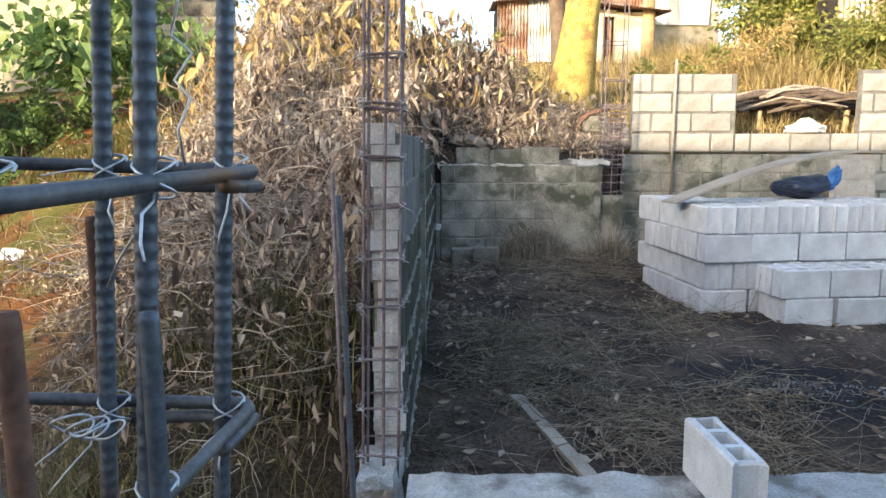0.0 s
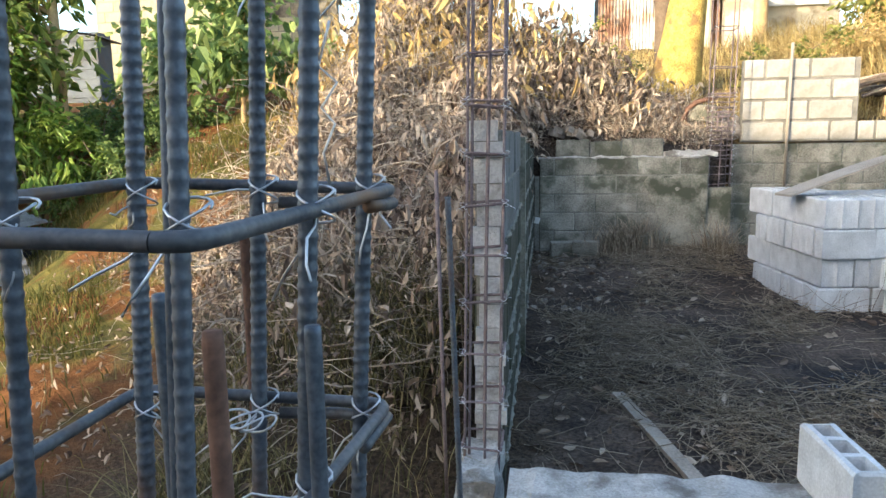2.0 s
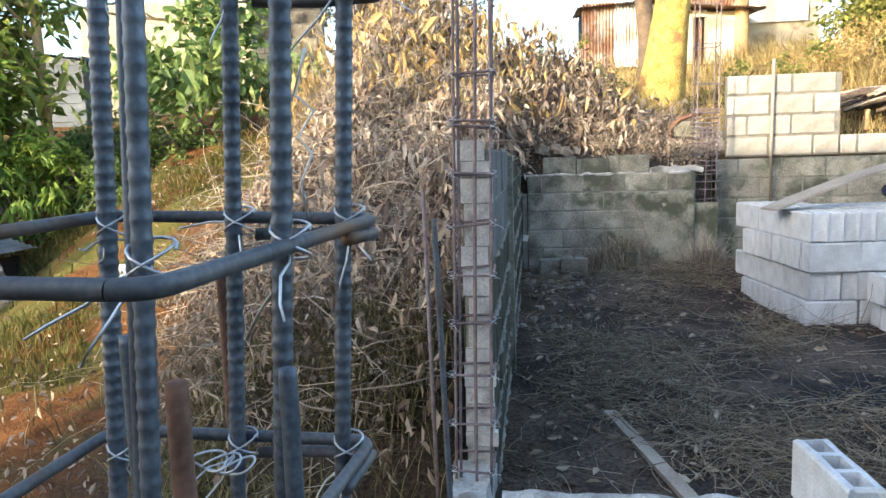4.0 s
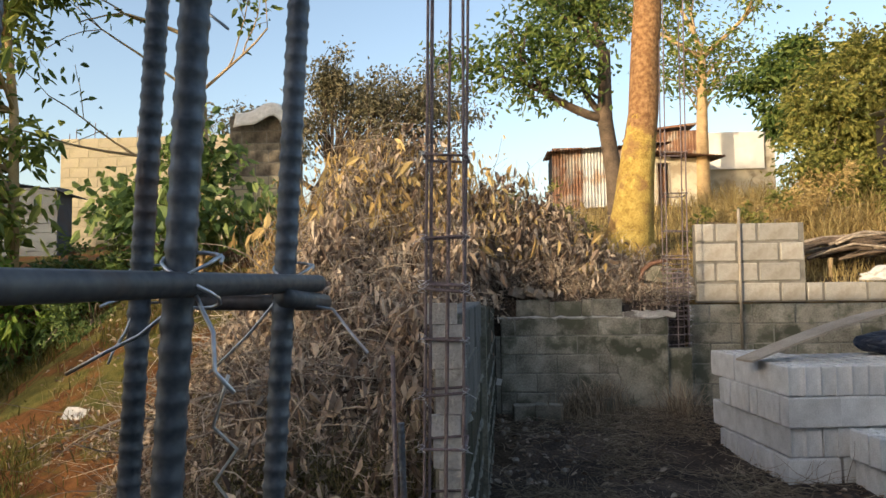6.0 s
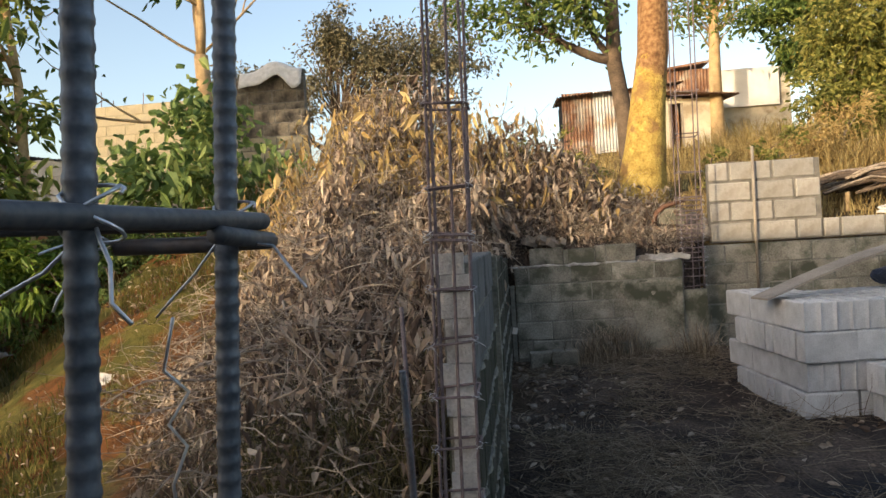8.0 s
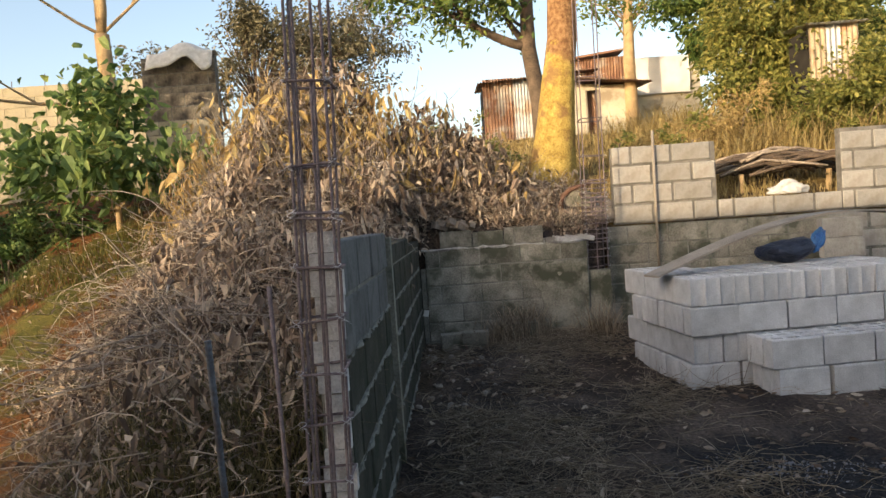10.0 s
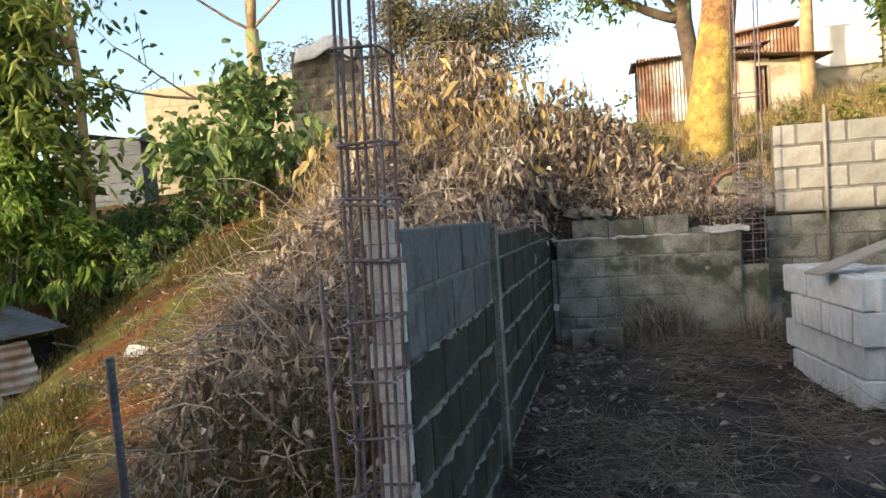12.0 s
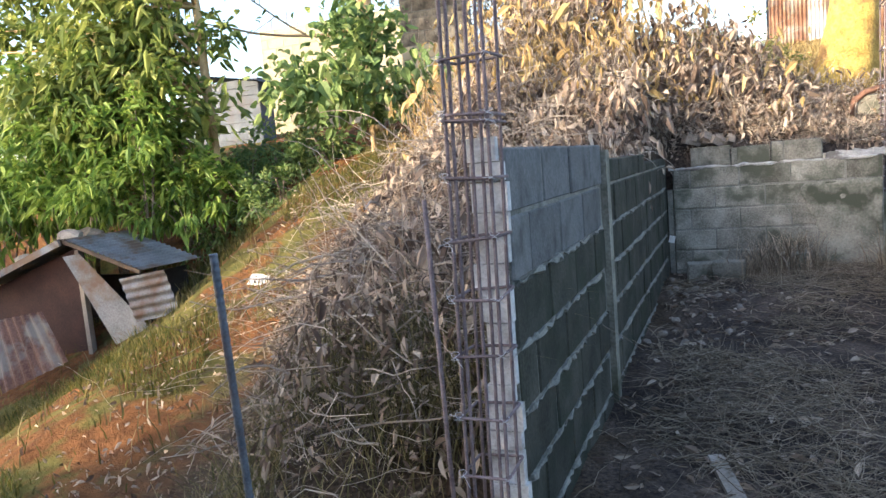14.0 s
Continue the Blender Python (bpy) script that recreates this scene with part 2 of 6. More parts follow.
    bp.inputs["Strength"].default_value, bp.inputs["Distance"].default_value = 0.8, 0.03
    l.new(fine, bp.inputs["Height"])
    l.new(bp.outputs["Normal"], p.inputs["Normal"])
    return m


SOIL = ground_mat()
BLOCK_NEW = rough_mat("new_block", (0.44, 0.45, 0.46), (0.68, 0.69, 0.7), 9, 120, 0.9, 0.35, vary=0.1, stain=(0.36, 0.36, 0.36), stain_scale=5, stain_from=0.55, stain_to=0.75)
BLOCK_LAID = rough_mat("laid_block", (0.25, 0.24, 0.22), (0.42, 0.405, 0.37), 7, 110, 0.92, 0.4, vary=0.16, stain=(0.26, 0.24, 0.21), stain_scale=4)
BLOCK_OLD = rough_mat("old_block", (0.11, 0.105, 0.085), (0.36, 0.34, 0.285), 5, 90, 0.95, 0.6, vary=0.2, stain=(0.085, 0.09, 0.065), stain_scale=3.5, coords="World")
# side wall blocks: mossy and grey tones deepened to carry the wall's shade
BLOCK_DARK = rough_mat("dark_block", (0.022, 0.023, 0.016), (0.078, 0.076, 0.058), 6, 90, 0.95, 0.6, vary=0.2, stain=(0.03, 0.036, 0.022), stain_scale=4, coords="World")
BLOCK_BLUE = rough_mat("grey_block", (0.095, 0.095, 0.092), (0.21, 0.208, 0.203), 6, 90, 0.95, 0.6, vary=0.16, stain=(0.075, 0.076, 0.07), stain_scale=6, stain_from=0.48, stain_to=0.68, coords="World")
MORTAR = rough_mat("mortar", (0.1, 0.094, 0.083), (0.24, 0.225, 0.2), 12, 140, 0.95, 0.7, vary=0.0)
MORTAR_OLD = rough_mat("old_mortar", (0.1, 0.1, 0.085), (0.3, 0.29, 0.25), 9, 140, 0.95, 0.7, vary=0.0)
PLASTER = rough_mat("old_plaster", (0.15, 0.145, 0.115), (0.36, 0.34, 0.28), 5, 70, 0.92, 0.5, vary=0.05, stain=(0.075, 0.08, 0.055), stain_scale=3.2, coords="World")
# kept pale so that the added unseen wall bounces light into the plot
BOUNCE_PAINT = rough_mat("bounce_wall_paint", (0.58, 0.56, 0.52), (0.74, 0.72, 0.68), 3, 60, 0.9, 0.2, vary=0.0, stain=(0.45, 0.42, 0.38), stain_scale=1.2, coords="World")
CONCRETE = rough_mat("rough_concrete", (0.3, 0.29, 0.27), (0.58, 0.57, 0.55), 10, 110, 0.95, 0.9, vary=0.08, depth=0.03, stain=(0.2, 0.185, 0.165), stain_scale=6, coords="World")
PALE_CONCRETE = rough_mat("pale_concrete", (0.46, 0.45, 0.43), (0.74, 0.73, 0.71), 10, 110, 0.95, 0.9, vary=0.05, depth=0.02, stain=(0.36, 0.34, 0.31), stain_scale=9, coords="World")
HOUSE_BLOCK = rough_mat("house_block", (0.25, 0.225, 0.155), (0.4, 0.36, 0.26), 4, 60, 0.95, 0.5, vary=0.06, stain=(0.3, 0.27, 0.2), stain_scale=1.6)
HOUSE_MORTAR = rough_mat("house_mortar", (0.2, 0.18, 0.13), (0.32, 0.29, 0.21), 8, 90, 0.95, 0.5, vary=0.0)
# shaded copy of the house block, with the tree's shade in its colour
HOUSE_SHADED = rough_mat("shaded_house_block", (0.12, 0.1, 0.08), (0.34, 0.3, 0.23), 4, 60, 0.95, 0.5, vary=0.2, stain=(0.07, 0.06, 0.05), stain_scale=2.0)
REBAR = rough_mat("rebar_steel", (0.075, 0.09, 0.11), (0.18, 0.2, 0.235), 25, 300, 0.5, 0.25, metal=0.5, vary=0.1, stain=(0.15, 0.085, 0.055), stain_scale=5, stain_from=0.56, stain_to=0.72, depth=0.001)
RUST = rough_mat("rusty_steel", (0.1, 0.055, 0.04), (0.23, 0.125, 0.085), 30, 250, 0.8, 0.4, metal=0.2, vary=0.1, depth=0.001)
STIRRUP = rough_mat("stirrup_steel", (0.055, 0.062, 0.075), (0.15, 0.15, 0.155), 20, 250, 0.55, 0.2, metal=0.4, vary=0.08, stain=(0.16, 0.092, 0.052), stain_scale=8, stain_from=0.54, stain_to=0.68, depth=0.001)
CAGE_STEEL = rough_mat("cage_steel", (0.11, 0.085, 0.09), (0.25, 0.2, 0.2), 25, 200, 0.7, 0.3, metal=0.3, vary=0.15, depth=0.001)
WIRE = rough_mat("tie_wire", (0.4, 0.42, 0.45), (0.7, 0.72, 0.75), 60, 400, 0.35, 0.1, metal=0.85, vary=0.0, depth=0.0005)
TWIG = rough_mat("dry_twig", (0.1, 0.075, 0.06), (0.46, 0.38, 0.29), 2.5, 40, 0.9, 0.3, vary=0.0, coords="World")
BARK = rough_mat("bark", (0.17, 0.115, 0.042), (0.46, 0.36, 0.125), 9, 40, 0.92, 1.0, vary=0.0, stain=(0.24, 0.135, 0.06), stain_scale=3.2, stain_from=0.5, stain_to=0.58, depth=0.05)
BARK_DARK = rough_mat("dark_bark", (0.06, 0.045, 0.035), (0.17, 0.125, 0.09), 6, 60, 0.95, 0.7, vary=0.1, depth=0.02)
BARK_PALE = rough_mat("pale_bark", (0.32, 0.22, 0.12), (0.55, 0.4, 0.22), 6, 60, 0.9, 0.5, vary=0.1)
WOOD = rough_mat("weathered_board", (0.2, 0.17, 0.14), (0.4, 0.35, 0.29), 4, 120, 0.85, 0.3, vary=0.1)
TIN_RUST = rough_mat("rusty_tin", (0.2, 0.1, 0.065), (0.38, 0.23, 0.155), 3, 50, 0.75, 0.2, metal=0.15, vary=0.15, stain=(0.4, 0.37, 0.33), stain_scale=1.5)
TIN_PALE = rough_mat("pale_rusty_tin", (0.34, 0.26, 0.17), (0.56, 0.47, 0.34), 3, 50, 0.7, 0.2, metal=0.1, vary=0.1, stain=(0.3, 0.17, 0.09), stain_scale=3)
TIN_GREY = rough_mat("grey_tin", (0.3, 0.31, 0.32), (0.55, 0.56, 0.57), 3, 60, 0.5, 0.15, metal=0.3, vary=0.08, stain=(0.3, 0.22, 0.16), stain_scale=2)
# darker copy of the grey tin, its colour carrying the low hut's shade
HUT_TIN = rough_mat("shaded_hut_tin", (0.14, 0.15, 0.16), (0.3, 0.31, 0.33), 3, 60, 0.6, 0.15, metal=0.2, vary=0.15, stain=(0.16, 0.11, 0.08), stain_scale=2)
# boards coloured dark blue-grey to stand for shade where the sun still falls
HUT_BOARD_SHADED = rough_mat("shaded_boards", (0.05, 0.065, 0.088), (0.11, 0.135, 0.17), 3, 60, 0.7, 0.2, vary=0.12, stain=(0.08, 0.085, 0.1), stain_scale=2)
# rusty and red tin of the low hut, also darkened for its shade
HUT_RUST = rough_mat("shaded_rusty_tin", (0.07, 0.035, 0.028), (0.2, 0.12, 0.095), 3, 50, 0.75, 0.2, metal=0.15, vary=0.1, stain=(0.2, 0.19, 0.18), stain_scale=2.5)
TIN_RED = rough_mat("shaded_red_tin", (0.03, 0.014, 0.014), (0.075, 0.034, 0.03), 3, 60, 0.7, 0.2, metal=0.1, vary=0.08)
WHITE = rough_mat("white_board", (0.7, 0.7, 0.68), (0.86, 0.86, 0.84), 3, 60, 0.6, 0.1, vary=0.0)
CLOTH = rough_mat("dark_bag_plastic", (0.012, 0.017, 0.03), (0.045, 0.06, 0.1), 12, 150, 0.45, 0.4, vary=0.0)
CLOTH_BLUE = rough_mat("blue_plastic", (0.02, 0.09, 0.3), (0.08, 0.25, 0.55), 12, 150, 0.4, 0.3, vary=0.0)
SACK = rough_mat("white_sack", (0.5, 0.49, 0.46), (0.72, 0.71, 0.68), 14, 160, 0.75, 0.5, vary=0.0)
STONE = rough_mat("stone", (0.15, 0.125, 0.1), (0.36, 0.31, 0.26), 9, 90, 0.9, 0.6, vary=0.25)
# near-black colour that stands for the shade inside hut and sheds
SHADE_FILL = rough_mat("interior_shade", (0.02, 0.018, 0.016), (0.045, 0.04, 0.035), 5, 60, 0.95, 0.2, vary=0.0)
ASH = rough_mat("ash", (0.1, 0.1, 0.11), (0.3, 0.3, 0.32), 14, 90, 0.98, 0.6, vary=0.0)
PALE_STEM = rough_mat("pale_stem", (0.16, 0.125, 0.095), (0.46, 0.4, 0.33), 6, 60, 0.9, 0.3, vary=0.0, coords="World")
STEM_MIX = leaf_mat("dry_stems", (0.045, 0.036, 0.03), (0.21, 0.17, 0.135), (0.62, 0.55, 0.46), 0.0, 0.9, 30.0)
DRY_LEAF = leaf_mat("dry_leaves", (0.085, 0.058, 0.043), (0.27, 0.2, 0.15), (0.55, 0.46, 0.36), 0.2, 0.8)
GOLD_LEAF = leaf_mat("golden_leaves", (0.25, 0.165, 0.07), (0.46, 0.33, 0.135), (0.6, 0.47, 0.22), 0.35, 0.75)
GREEN = leaf_mat("green_leaves", (0.045, 0.085, 0.025), (0.1, 0.16, 0.04), (0.24, 0.29, 0.075), 0.35)
BRIGHT = leaf_mat("bright_leaves", (0.075, 0.14, 0.025), (0.17, 0.27, 0.045), (0.33, 0.41, 0.09), 0.4)
OLIVE = leaf_mat("olive_leaves", (0.09, 0.11, 0.028), (0.2, 0.21, 0.055), (0.37, 0.34, 0.1), 0.35)
SUNNY = leaf_mat("light_green_leaves", (0.08, 0.13, 0.03), (0.17, 0.22, 0.05), (0.33, 0.36, 0.1), 0.4)
SHRUB = leaf_mat("shrub_leaves", (0.07, 0.125, 0.04), (0.135, 0.21, 0.065), (0.27, 0.33, 0.11), 0.35)
DEEP = leaf_mat("deep_green_leaves", (0.02, 0.045, 0.015), (0.05, 0.09, 0.025), (0.12, 0.17, 0.04), 0.3)
BROWN_CROWN = leaf_mat("brown_green_leaves", (0.075, 0.075, 0.045), (0.15, 0.14, 0.085), (0.28, 0.25, 0.16), 0.3)
STRAW = leaf_mat("straw", (0.2, 0.14, 0.06), (0.42, 0.31, 0.13), (0.58, 0.47, 0.22), 0.3, 0.85)
STRAW_GREY = leaf_mat("grey_straw", (0.12, 0.095, 0.07), (0.26, 0.21, 0.15), (0.46, 0.38, 0.28), 0.15, 0.9)
RANK_GRASS = leaf_mat("rank_grass", (0.06, 0.058, 0.02), (0.14, 0.125, 0.05), (0.3, 0.25, 0.13), 0.2, 0.8)
GRASS = leaf_mat("grass", (0.045, 0.058, 0.011), (0.1, 0.105, 0.022), (0.2, 0.155, 0.046), 0.3, 0.75)


def peeling_bark():
    """Yellow bark low on the stem; higher up an orange-brown outer bark that peels off in ragged flakes."""
    m = rough_mat("peeling_bark", (0.27, 0.175, 0.042), (0.56, 0.41, 0.115), 9, 40, 0.92, 1.0, vary=0.0, stain=(0.26, 0.15, 0.06), stain_scale=3.2, stain_from=0.52, stain_to=0.62, depth=0.05)
    n, l = m.node_tree.nodes, m.node_tree.links
    p = n["Principled BSDF"]
    col = p.inputs["Base Color"].links[0].from_socket
    geo = n.new("ShaderNodeNewGeometry")
    sep = n.new("ShaderNodeSeparateXYZ")
    l.new(geo.outputs["Position"], sep.inputs[0])
    no = n.new("ShaderNodeTexNoise")
    no.inputs["Scale"].default_value, no.inputs["Detail"].default_value, no.inputs["Roughness"].default_value = 4.5, 6, 0.65
    l.new(geo.outputs["Position"], no.inputs["Vector"])
    ad = n.new("ShaderNodeMath")
    ad.operation = "MULTIPLY_ADD"
    l.new(no.outputs["Fac"], ad.inputs[0])
    ad.inputs[1].default_value = 2.4
    l.new(sep.outputs["Z"], ad.inputs[2])
    mr = n.new("ShaderNodeMapRange")
    mr.inputs["From Min"].default_value, mr.inputs["From Max"].default_value = 4.6, 4.68
    l.new(ad.outputs[0], mr.inputs["Value"])
    fine = n.new("ShaderNodeTexNoise")
    fine.inputs["Scale"].default_value, fine.inputs["Detail"].default_value = 22, 6
    l.new(geo.outputs["Position"], fine.inputs["Vector"])
    ramp = n.new("ShaderNodeValToRGB")
    ramp.color_ramp.elements[0].position, ramp.color_ramp.elements[1].position = 0.35, 0.68
    ramp.color_ramp.elements[0].color, ramp.color_ramp.elements[1].color = (0.17, 0.085, 0.035, 1), (0.36, 0.21, 0.1, 1)
    l.new(fine.outputs["Fac"], ramp.inputs["Fac"])
    mx = n.new("ShaderNodeMix")
    mx.data_type = "RGBA"
    l.new(mr.outputs["Result"], mx.inputs["Factor"])
    l.new(col, mx.inputs["A"])
    l.new(ramp.outputs["Color"], mx.inputs["B"])
    l.new(mx.outputs["Result"], p.inputs["Base Color"])
    return m


BARK_PEEL = peeling_bark()

# ---- ground ----
LEFT = [(-30, -0.6), (0, -0.4), (2, -0.12), (3, 0.0), (4, 0.27), (5.3, 0.65), (7, 1.42), (9.3, 2.15), (13, 2.7), (18, 3.2), (40, 3.4)]
LEFT_X = [(-40, -2.6), (-12, -1.6), (-7, -1.35), (-5.6, -1.1), (-4.9, -0.75), (-4.3, -0.38), (-3.4, -0.1), (-2, 0.0), (-0.2, 0.15)]
BACK = [(6.9, 1.28), (7.2, 1.36), (9, 1.92), (18, 3.45), (24, 3.9), (40, 3.6)]


def pile(x, y):
    """Height of the cut brush above the ground."""
    a = sstep(-3.0, -1.35, x) if y > 4.6 else sstep(-3.0 + 0.6 * (4.6 - y), -1.35 + 0.22 * (4.6 - y), x)
    a *= sstep(1.9, 3.0, y) * (1 - sstep(7.4, 9.0, y))
    a *= 1 - sstep(0.2, 1.7, x)
    if x > -0.22 and y < 6.95:
        return 0.0
    mound = 0.62 * math.exp(-((x + 1.15) ** 2 / 0.9 + (y - 7.75) ** 2 / 0.5))
    a *= 1 - 0.42 * sstep(4.6, 5.8, y) * (1 - sstep(6.9, 7.4, y)) * sstep(-1.7, -0.8, x)
    return a * (0.68 + mound + 0.36 * noise.noise((x * 0.9, y * 0.9, 3.0)) + 0.3 * noise.noise((x * 2.3, y * 2.3, 8.0)))


def ground_z(x, y, brush=0.4):
    n = 0.05 * noise.noise((x * 1.3, y * 1.3, 0)) + 0.02 * noise.noise((x * 5, y * 5, 1))
    right = 0.16 + 0.028 * (y - 2) if y > 1.95 else 0.1
    right += 0.07 * math.exp(-((x - 1.0) ** 2 / 0.5 + (y - 6.4) ** 2 / 0.3)) if y < 6.9 else 0
    edge = 6.9 if x < 1.68 else 7.2
    if y > edge:
        right = lerp_table(BACK, y)
    lx = lerp_table(LEFT_X, x)
    left = lerp_table(LEFT, y) + lx * (1 - 0.75 * sstep(6.5, 9.5, y))
    if y > 6.9:
        w = sstep(-2.5, 0.5, x)
    elif y > 2.0:
        w = 1.0 if x > -0.17 else 0.0
    else:
        w = sstep(-1.6, -0.3, x)
    z = left * (1 - w) + right * w
    return z + n + brush * pile(x, y)


def axis(stretches, cuts):
    out = set()
    for a, b, step in stretches:
        out.update(np.round(np.arange(a, b, step), 4).tolist())
    out.update(cuts)
    return sorted(out)


def build_ground():
    xs = axis([(-400, -60, 60), (-60, -12, 6), (-12, -5, 0.4), (-5, 6, 0.1), (6, 12, 0.5), (12, 60, 6), (60, 401, 60)], [-0.171, -0.169, 1.679, 1.681])
    ys = axis([(-60, -6, 6), (-6, 1.5, 0.5), (1.5, 9.5, 0.1), (9.5, 20, 0.4), (20, 60, 5), (60, 901, 70)], [1.951, 6.899, 6.901, 7.199, 7.201, 2.001, 1.999])
    nx = len(xs)
    verts = [(x, y, ground_z(x, y)) for y in ys for x in xs]
    faces = [(j * nx + i, j * nx + i + 1, (j + 1) * nx + i + 1, (j + 1) * nx + i) for j in range(len(ys) - 1) for i in range(nx - 1)]
    ob = put("ground", Geo().add(verts, faces), SOIL, smooth=True)
    tagged(ob, "sloping bare soil, dark in the plot, orange clay on the slope", "ground", kind="structure")


build_ground()


# ---- block walls ----
def chamfer_block(name, l, w, h, c, seed):
    """A block, centred, with worn chamfered edges."""
    r = random.Random(seed)
    bm = bmesh.new()
    bmesh.ops.create_cube(bm, size=1.0)
    for v in bm.verts:
        v.co = Vector((v.co.x * l, v.co.y * w, v.co.z * h))
    bmesh.ops.bevel(bm, geom=bm.edges[:], offset=c, segments=1, affect="EDGES")
    for v in bm.verts:
        v.co += Vector([r.uniform(-1, 1) * c * 0.16 for _ in range(3)])
    me = bpy.data.meshes.new(name)
    bm.to_mesh(me)
    bm.free()
    return me


BLOCK_MESHES = {}


def block_mesh(l, w, h, mat, seed):
    key = (round(l, 2), round(w, 3), round(h, 3), mat.name, seed % 3)
    if key not in BLOCK_MESHES:
        gap, edge = (0.022, 0.009) if mat is BLOCK_LAID else (0.012, 0.006)
        me = chamfer_block("block", key[0] - gap, w, h - gap, edge, seed)
        me.materials.append(mat)
        BLOCK_MESHES[key] = me
    return BLOCK_MESHES[key]


def block_wall(name, label, origin, angle, length, base, tops, thick, pick, mortar, course=0.2, unit=0.4, proud=0.006, seed=1, category="wall", gaps=()):
    """A wall of hollow blocks along its own x axis. tops: list of (from, to, top) stretches. pick(s, k): material of the block at s in course k."""
    r = random.Random(seed)
    wall = thing(name, label, category, kind="structure")
    wall.matrix_world = pose(origin[0], origin[1], 0, 0, 0, angle)
    core = Geo()
    for a, b, top in tops:
        core.box(a + 0.004, b - 0.004, -thick / 2 + proud, thick / 2 - proud, base, top - 0.012)
    put("mortar_joints", core, mortar, wall)
    for a, b, top in tops:
        k = 0
        z = base
        while z < top - 0.06:
            h = min(course, top - z)
            shift = 0.0 if k % 2 == 0 else -unit / 2
            s = shift
            while s < length:
                lo, hi = max(s, a), min(s + unit, b)
                if hi - lo > 0.07 and not any(g0 <= lo + 0.01 and hi - 0.01 <= g1 and k >= gk for g0, g1, gk in gaps):
                    mat = pick((lo + hi) / 2, k)
                    ob = put("block", block_mesh(hi - lo, thick, h, mat, r.randrange(99)), None, wall)
                    ob.location = ((lo + hi) / 2, r.uniform(-0.003, 0.003), z + h / 2)
                    ob.rotation_euler = (0, 0, r.uniform(-0.006, 0.006))
                s += unit
            z += course
            k += 1
    return wall


def build_plot_walls():
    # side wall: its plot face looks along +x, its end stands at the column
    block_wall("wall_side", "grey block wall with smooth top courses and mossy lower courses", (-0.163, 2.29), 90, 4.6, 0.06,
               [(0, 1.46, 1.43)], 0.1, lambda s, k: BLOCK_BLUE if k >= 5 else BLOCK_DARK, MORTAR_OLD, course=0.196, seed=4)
    block_wall("wall_side_back", "low mossy block wall, shade deepened in its dark colour", (-0.155, 3.83), 90, 3.05, 0.06,
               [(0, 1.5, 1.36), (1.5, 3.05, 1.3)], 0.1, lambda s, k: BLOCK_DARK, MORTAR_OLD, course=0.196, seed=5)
    ob = put("pier", Geo().box(-0.2, -0.088, 3.745, 3.835, 0.05, 1.4), PLASTER)
    tagged(ob, "narrow plastered pier between two stretches of block wall", "pier", kind="structure")
    # raised mortar ridges left along the joints of the side wall
    ridge = thing("trim", "pale ridges of squeezed-out mortar along the joints", "mortar", kind="structure")
    r = random.Random(8)
    for k in range(1, 6):
        z = 0.06 + 0.196 * k
        for y0, y1 in ((2.32, 3.72), (3.88, 6.6)):
            g = Geo()
            y = y0
            pts, rad = [], []
            while y < y1:
                pts.append((-0.113 if y < 3.8 else -0.106, y, z + r.uniform(-0.009, 0.009)))
                rad.append(r.choice((0.001, 0.003, 0.007, 0.01, 0.013, 0.016)))
                y += 0.035
            put("mortar_ridge", g.tube(pts, rad, 5), MORTAR_OLD, ridge)
    # end wall of the plot
    block_wall("wall_end", "low old block wall, stained and half plastered, broken along the top", (-0.1, 6.83), 0.0, 1.61, 0.14,
               [(0, 0.05, 1.03), (0.05, 1.61, 1.2)], 0.12, lambda s, k: BLOCK_OLD, MORTAR_OLD, course=0.177, unit=0.385, seed=6)
    block_wall("wall_end_top", "broken top courses of the old block wall", (0.1, 6.845), 0.0, 1.02, 1.2,
               [(0, 0.32, 1.375), (0.32, 0.62, 1.35), (0.62, 1.0, 1.37)], 0.1, lambda s, k: BLOCK_OLD, MORTAR_OLD, course=0.17, unit=0.36, seed=9)
    rub = Geo()
    for i in range(14):
        x = 0.1 + r.random() * 0.35
        s = r.uniform(0.03, 0.07)
        rub.box(-s, s, -s * 0.7, s * 0.7, -s * 0.5, s * 0.5, pose(x, 6.85 + r.uniform(-0.03, 0.08), 1.39 + 0.12 * (0.45 - x) + r.uniform(-0.01, 0.02), r.uniform(0, 40), r.uniform(0, 40), r.uniform(0, 180)))
    tagged(put("rubble", rub, STONE), "broken pieces of block lying on the wall top", "rubble", kind="stuff")
    cap = Geo()
    for i in range(9):
        s = r.uniform(0.04, 0.08)
        cap.box(-s, s, -0.05, 0.05, -0.02, 0.025, pose(1.15 + 0.045 * i, 6.84, 1.215, r.uniform(-12, 12), r.uniform(-14, 14), r.uniform(-20, 20)))
    tagged(put("mortar_lumps", cap, CONCRETE), "pale lumps of broken mortar on the wall top", "mortar", kind="stuff")
    # mortar squeezed out along the old joint
    pts, rad = [], []
    x = -0.08
    while x < 1.48:
        pts.append((x, 6.775, 1.195 + r.uniform(-0.008, 0.008)))
        rad.append(r.choice((0.003, 0.008, 0.014, 0.018)))
        x += 0.05
    tagged(put("mortar_ridge", Geo().tube(pts, rad, 6), CONCRETE), "pale mortar squeezed out of a wall joint", "mortar", kind="structure")
    pl = Geo()
    n, m = 30, 18
    vs, fs = [], []
    for j in range(m + 1):
        for i in range(n + 1):
            z = 0.3 + 0.72 * j / m
            x0 = 1.0 + 0.16 * noise.noise((0.3, z * 4.0, 6.0)) + 0.06 * noise.noise((0.3, z * 13.0, 2.0))
